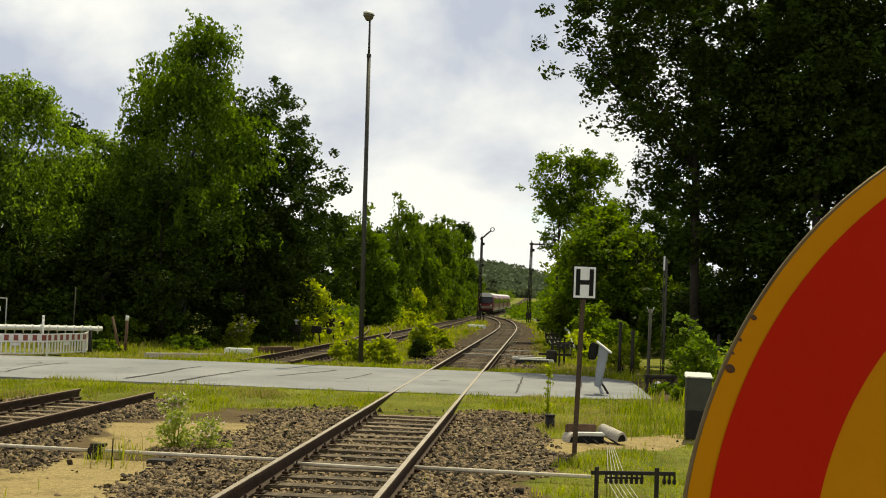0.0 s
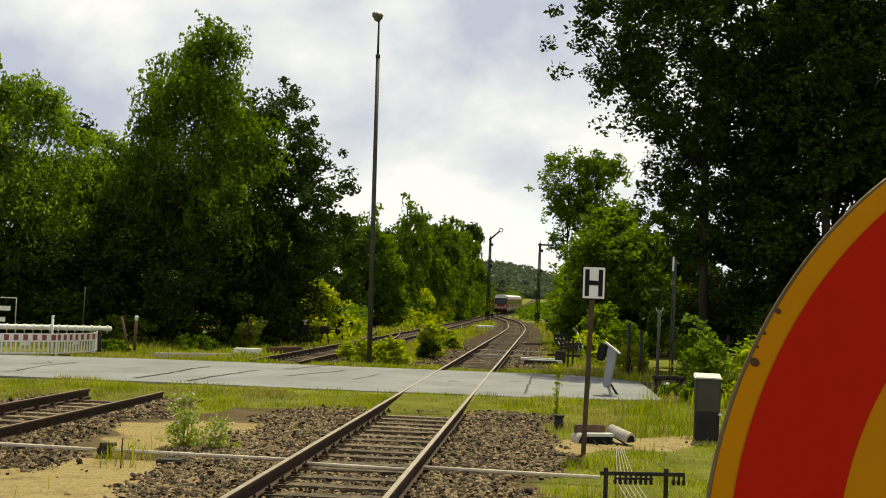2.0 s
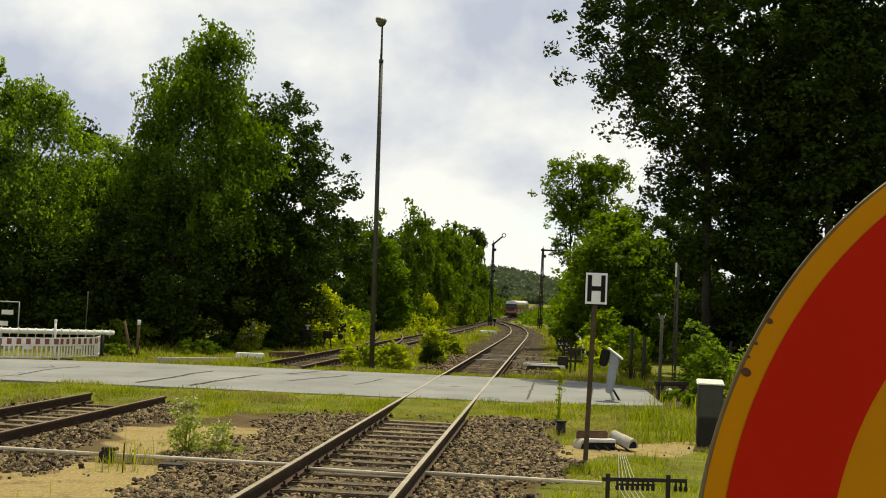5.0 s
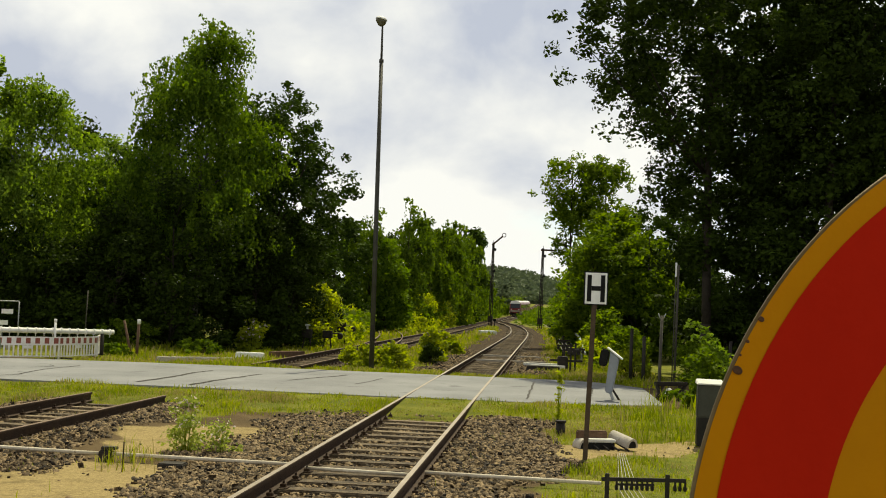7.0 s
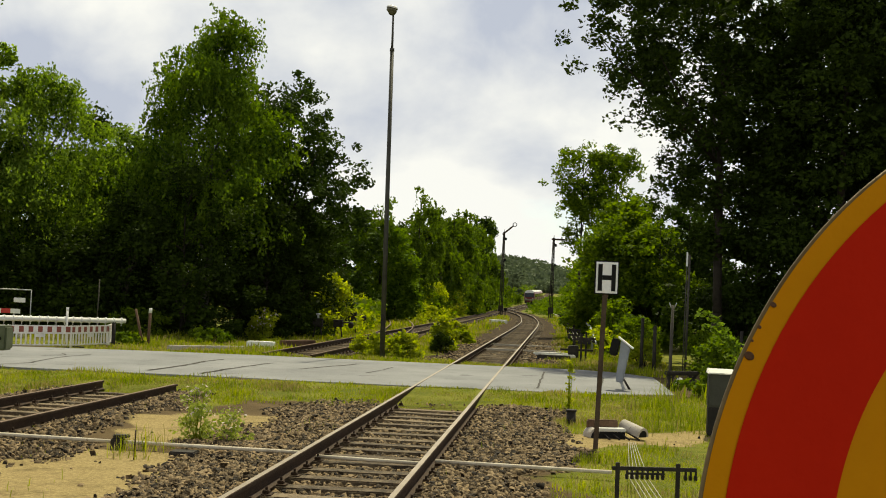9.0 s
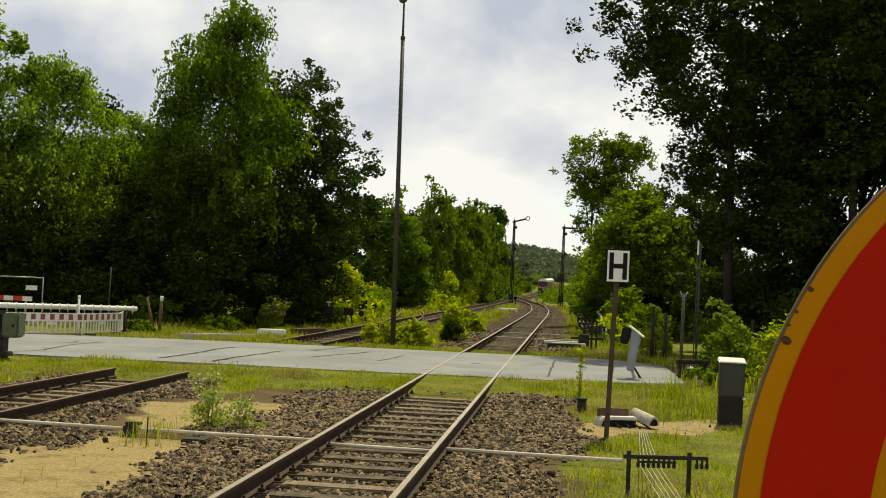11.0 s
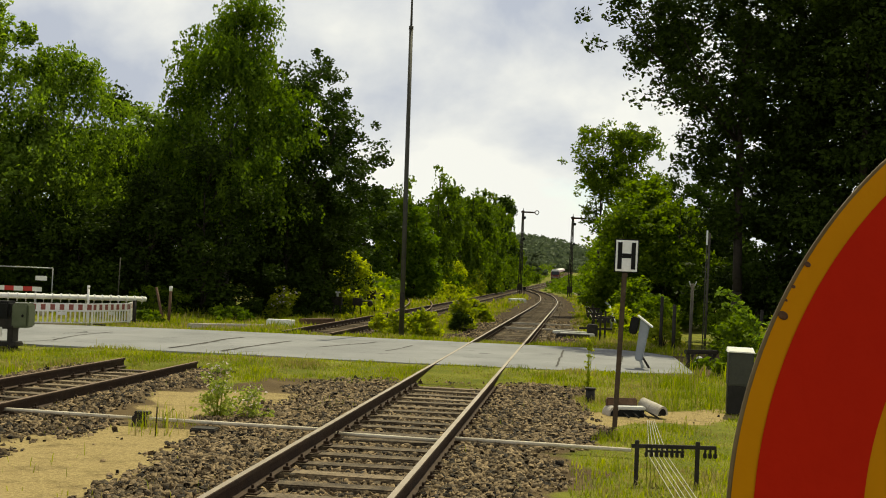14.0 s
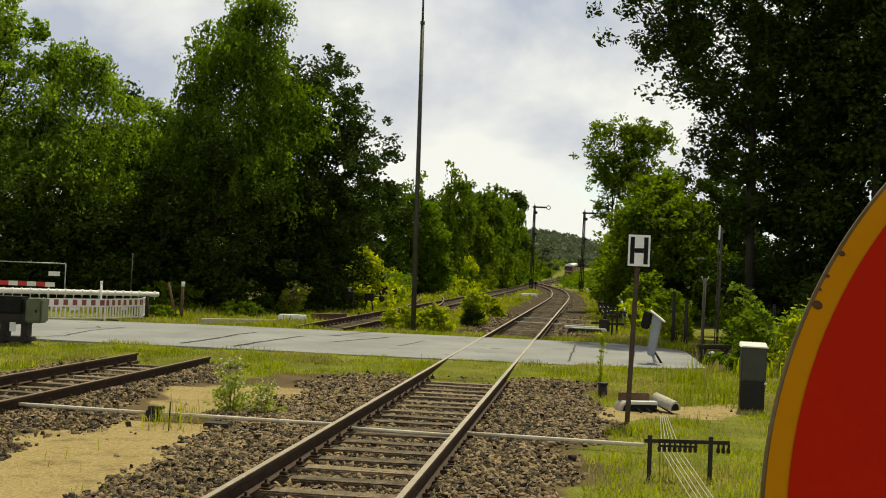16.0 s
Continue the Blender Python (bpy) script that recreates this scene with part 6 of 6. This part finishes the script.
def guard_rail():
    t = thing("scrap_beam", 3.0, 29.0, -0.1, "dark old beam on crossed feet at the road's end", "beam", rz=30)
    bm = bmesh.new()
    box(bm, -0.45, -0.06, 0.36, 0.5, 0.06, 0.46, 0.02)
    part("beam", bm, "iron", t)
    for x in (-0.3, 0.35):
        for s in (-1, 1):
            bm = bmesh.new()
            rod(bm, (x - 0.16 * s, 0, -0.1), (x + 0.1 * s, 0, 0.4), 0.045, sides=8)
            part("foot", bm, "iron", t)
    bm = bmesh.new()
    ball(bm, (-0.1, -0.1, 0.2), 0.12, 1, 0.6, 1)
    part("pale_disc", bm, "white", t)


guard_rail()


def barrier_drive():
    t = thing("barrier_drive", -12.15, 24.6, -0.02, "barrier drive on a black iron stand with an olive green box", "barrier machine", rz=8)
    for x in (-1.5, -1.0, -0.5, -0.05):
        bm = bmesh.new()
        box(bm, x - 0.06, -0.2, -0.2, x + 0.06, 0.2, 0.72, 0.015)
        part("stand_leg", bm, "iron", t)
    bm = bmesh.new()
    box(bm, -1.7, -0.22, 0.38, 0.05, 0.22, 0.62, 0.02)
    part("frame", bm, "iron", t)
    bm = bmesh.new()
    box(bm, -1.75, -0.28, 0.6, -0.05, 0.28, 0.98, 0.05)
    part("housing", bm, "black", t)
    bm = bmesh.new()
    box(bm, 0.0, -0.3, 0.42, 0.36, 0.2, 0.95, 0.04)
    part("green_box", bm, "green_box", t, "olive green enamel box")
    bm = bmesh.new()
    ball(bm, (0.24, -0.31, 0.68), 0.025, 1, 0.5, 1.4)
    part("lock", bm, "black", t)
    bm = bmesh.new()
    box(bm, -1.7, -0.26, 0.0, 0.1, 0.26, 0.1, 0.02)
    part("base_beam", bm, "iron", t)
    for x in (-0.72, -0.28):
        bm = bmesh.new()
        box(bm, x - 0.06, -0.24, 0.22, x + 0.07, -0.21, 0.42, 0.008)
        part("pale_plate", bm, "plastic", t)


barrier_drive()


def site_fence():
    t = thing("site_fence", -22.9, 42.0, -0.15, "mobile wire fence panel with a small white plate", "fence")
    for a, b in (((0, 0, 0.1), (0, 0, 1.72)), ((3.5, 0, 0.1), (3.5, 0, 1.72)), ((0, 0, 1.72), (3.5, 0, 1.72)), ((0, 0, 0.2), (3.5, 0, 0.2))):
        bm = bmesh.new()
        rod(bm, a, b, 0.022, sides=8)
        part("tube", bm, "galv", t)
    bm = bmesh.new()
    box(bm, 2.85, -0.03, 1.25, 3.3, -0.02, 1.42, 0.004)
    part("plate", bm, "white", t)
    for x in (0.3, 3.2):
        bm = bmesh.new()
        box(bm, x - 0.1, -0.3, -0.05, x + 0.1, 0.3, 0.12, 0.02)
        part("foot", bm, "concrete", t)
    b = thing("warning_board", -22.85, 41.6, -0.15, "red and white striped warning board before the fence", "barrier board")
    n = 9
    for i in range(n):
        bm = bmesh.new()
        box(bm, i * 0.36, -0.015, 0.85, (i + 1) * 0.36, 0.015, 1.02)
        part("stripe", bm, "red" if i % 2 else "white", b)
    for x in (0.2, 3.0):
        bm = bmesh.new()
        box(bm, x - 0.03, 0.016, 0.0, x + 0.03, 0.06, 1.0, 0.006)
        part("upright", bm, "galv", b)


site_fence()


# ---- between the siding and the road ----
def slab(name, x, y, lx, ly, lz, rz, mat, label, z=None, tilt=0):
    t = thing(name, x, y, (float(ground_z(x, y)) if z is None else z), label, "slab", rz=rz, ry=tilt)
    bm = bmesh.new()
    box(bm, -lx / 2, -ly / 2, -0.06, lx / 2, ly / 2, lz, 0.025)
    for v in bm.verts:
        v.co += Vector((noise.noise(v.co * 5 + Vector((x, y, 0))), noise.noise(v.co * 4 + Vector((y, x, 0))), 0)) * 0.02
    part("block", bm, mat, t)
    return t


slab("concrete_block", -10.45, 41.2, 0.95, 0.5, 0.27, 4, "white", "pale concrete block lying in the grass")
slab("concrete_beam", -11.2, 37.2, 2.6, 0.25, 0.2, 38, "concrete", "long pale concrete edging beam in the grass")
slab("timber_block", -9.75, 44.0, 1.7, 0.35, 0.26, 62, "wood", "dark timber baulk beside the rusty rail")
slab("concrete_slab", -5.25, 104, 1.4, 1.6, 0.3, 12, "white", "white concrete slab between the tracks")
slab("concrete_slab", -0.15, 46.4, 1.5, 0.4, 0.13, 3, "lid", "pale concrete wire-channel slab beside the track")
slab("concrete_slab", 0.05, 44.7, 1.3, 0.3, 0.13, 4, "lid", "pale concrete wire-channel slab beside the track")
slab("concrete_slab", -0.1, 43.3, 1.2, 0.35, 0.16, -4, "iron", "dark iron channel cover beside the track")
for y in (49.0, 54.2):
    t_ = thing("wire_crossing", -2.0, y, -0.17, "pale wire channel crossing under the rails", "channel", group="wire channels under the rails")
    bm = bmesh.new()
    box(bm, -1.0, -0.1, -0.05, 2.2, 0.1, 0.045, 0.012)
    part("duct", bm, "concrete", t_)


t_ = thing("wire_pulley_box", 0.62, 45.2, -0.15, "black iron pulley box beside the concrete slabs", "pulley box")
bm = bmesh.new()
box(bm, -0.2, -0.25, -0.1, 0.2, 0.25, 0.42, 0.03)
part("case", bm, "iron", t_)
bm = bmesh.new()
box(bm, -0.5, -0.04, 0.22, 0.75, 0.04, 0.3, 0.01)
part("arm", bm, "iron", t_)


def lever(x, y, h, label, style):
    t = thing("point_lever", x, y, float(ground_z(x, y)), label, "point lever")
    bm = bmesh.new()
    for s in (-1, 1):
        rod(bm, (s * 0.22, 0, -0.1), (s * 0.12, 0, h * 0.55), 0.035, sides=6)
    part("stand", bm, "iron", t)
    bm = bmesh.new()
    box(bm, -0.22, -0.12, h * 0.5, 0.22, 0.12, h * 0.85, 0.02)
    part("case", bm, "iron", t)
    bm = bmesh.new()
    if style == 0:
        rod(bm, (0, 0, h * 0.8), (0, 0, h), 0.05, sides=8)
        rod(bm, (0, 0, h), (0, 0, h + 0.06), 0.16, 0.13, 12)
        part("lamp_cap", bm, "white", t, "pale lamp cap")
    else:
        rod(bm, (0.1, 0, h * 0.7), (0.55, 0, h * 0.75), 0.03, sides=8)
        ball(bm, (0.6, 0, h * 0.62), 0.14, 1, 0.7, 1.1)
        part("weight_arm", bm, "iron", t, "lever arm with its weight")


lever(-10.75, 52.5, 1.1, "low dark point indicator with a pale cap beside the siding", 0)
lever(-10.2, 54.5, 1.0, "low dark point lever stand beside the siding", 1)
lever(-10.6, 60.5, 1.4, "dark point lever with a weight beside the siding", 1)
post("marker_post", -11.2, 62.0, 2.0, 0.06, "iron", "thin dark marker post with a square plate", 0)


# ---- signal wire supports along the right of the line ----
def wire_support():
    t = new("wire_support")
    tagged(t, "dark iron wire pulley stand beside the track", "wire support", "wire stands along the line")
    bm = bmesh.new()
    box(bm, -0.035, -0.035, -0.3, 0.035, 0.035, 1.0, 0.006)
    part("post", bm, "iron", t)
    bm = bmesh.new()
    box(bm, -0.3, -0.03, 0.72, 0.35, 0.03, 0.8, 0.006)
    part("bar", bm, "iron", t)
    for i in range(4):
        bm = bmesh.new()
        x = -0.24 + i * 0.17
        rod(bm, (x, -0.03, 0.66), (x, 0.03, 0.66), 0.06, sides=12)
        part("pulley", bm, "iron", t)
    return t


ws = wire_support()
ws.matrix_basis = pose(0.85, 42.0, -0.15)
for x, y, r_ in ((0.7, 47.5, 0), (0.75, 56, 2), (0.7, 65, 0), (0.6, 74, 3), (0.65, 84, 0), (0.5, 95, 2), (0.3, 108, 0), (1.05, 43.5, 4), (0.2, 122, 0)):
    copy_thing(ws, pose(x, y, -0.15, 0, 0, r_))
for k in range(3):
    w = thing("signal_wire", 0, 0, 0, "thin pale steel signal wire along the line", "wire", group="signal wires")
    bm = bmesh.new()
    tube(bm, [Vector((0.85 - 0.24 + k * 0.17, 42, 0.52)), Vector((0.7 - 0.24 + k * 0.17, 65, 0.52)), Vector((0.3 - 0.24 + k * 0.17, 108, 0.52)), Vector((-0.6, 139, 0.5))], 0.012, 6)
    part("strand", bm, "wire", w)
t_ = thing("handrail", 0, 0, 0, "pale bent tubular handrail beside the wire stands", "rail")
bm = bmesh.new()
tube(bm, [Vector(p) for p in ((1.55, 48, 0.3), (1.45, 54, 0.85), (1.2, 62, 1.05), (1.0, 70, 1.1))], 0.05, 10)
part("tube", bm, "galv", t_)
for p in ((1.5, 51, 0.55), (1.25, 60, 1.0)):
    bm = bmesh.new()
    rod(bm, (p[0], p[1], -0.4), p, 0.04, sides=8)
    part("upright", bm, "galv", t_)


# ---- what moves ----
def on_line(y):
    p = np.array(FAR_LINE)
    x = float(np.interp(y, p[:, 1], p[:, 0]))
    x2 = float(np.interp(y + 8, p[:, 1], p[:, 0]))
    x1 = float(np.interp(y - 8, p[:, 1], p[:, 0]))
    return pose((x + x1 + x2) / 3, y, float(rise(y)), math.degrees(math.atan2(float(rise(y + 5) - rise(y - 5)), 10)), 0, -math.degrees(math.atan2(x2 - x1, 16)))


def motions():
    for car, gap in ((car_a, 11.2), (car_b, 34.6), (car_c, 58.0), (car_d, 81.4)):
        walk(car, [(t, on_line(213 + gap + 12.4 * t)) for t in range(0, 17)])
    rows = []
    for t, a in ((0, 42), (8.6, 42), (9.2, 40), (10.3, 28), (11.0, 16), (11.3, 11), (11.6, 5), (12.0, 0), (16, 0)):
        rows.append((t, pose(0, -0.22, 10.5, 0, -a, 0)))
    walk(arm_l, rows)


motions()
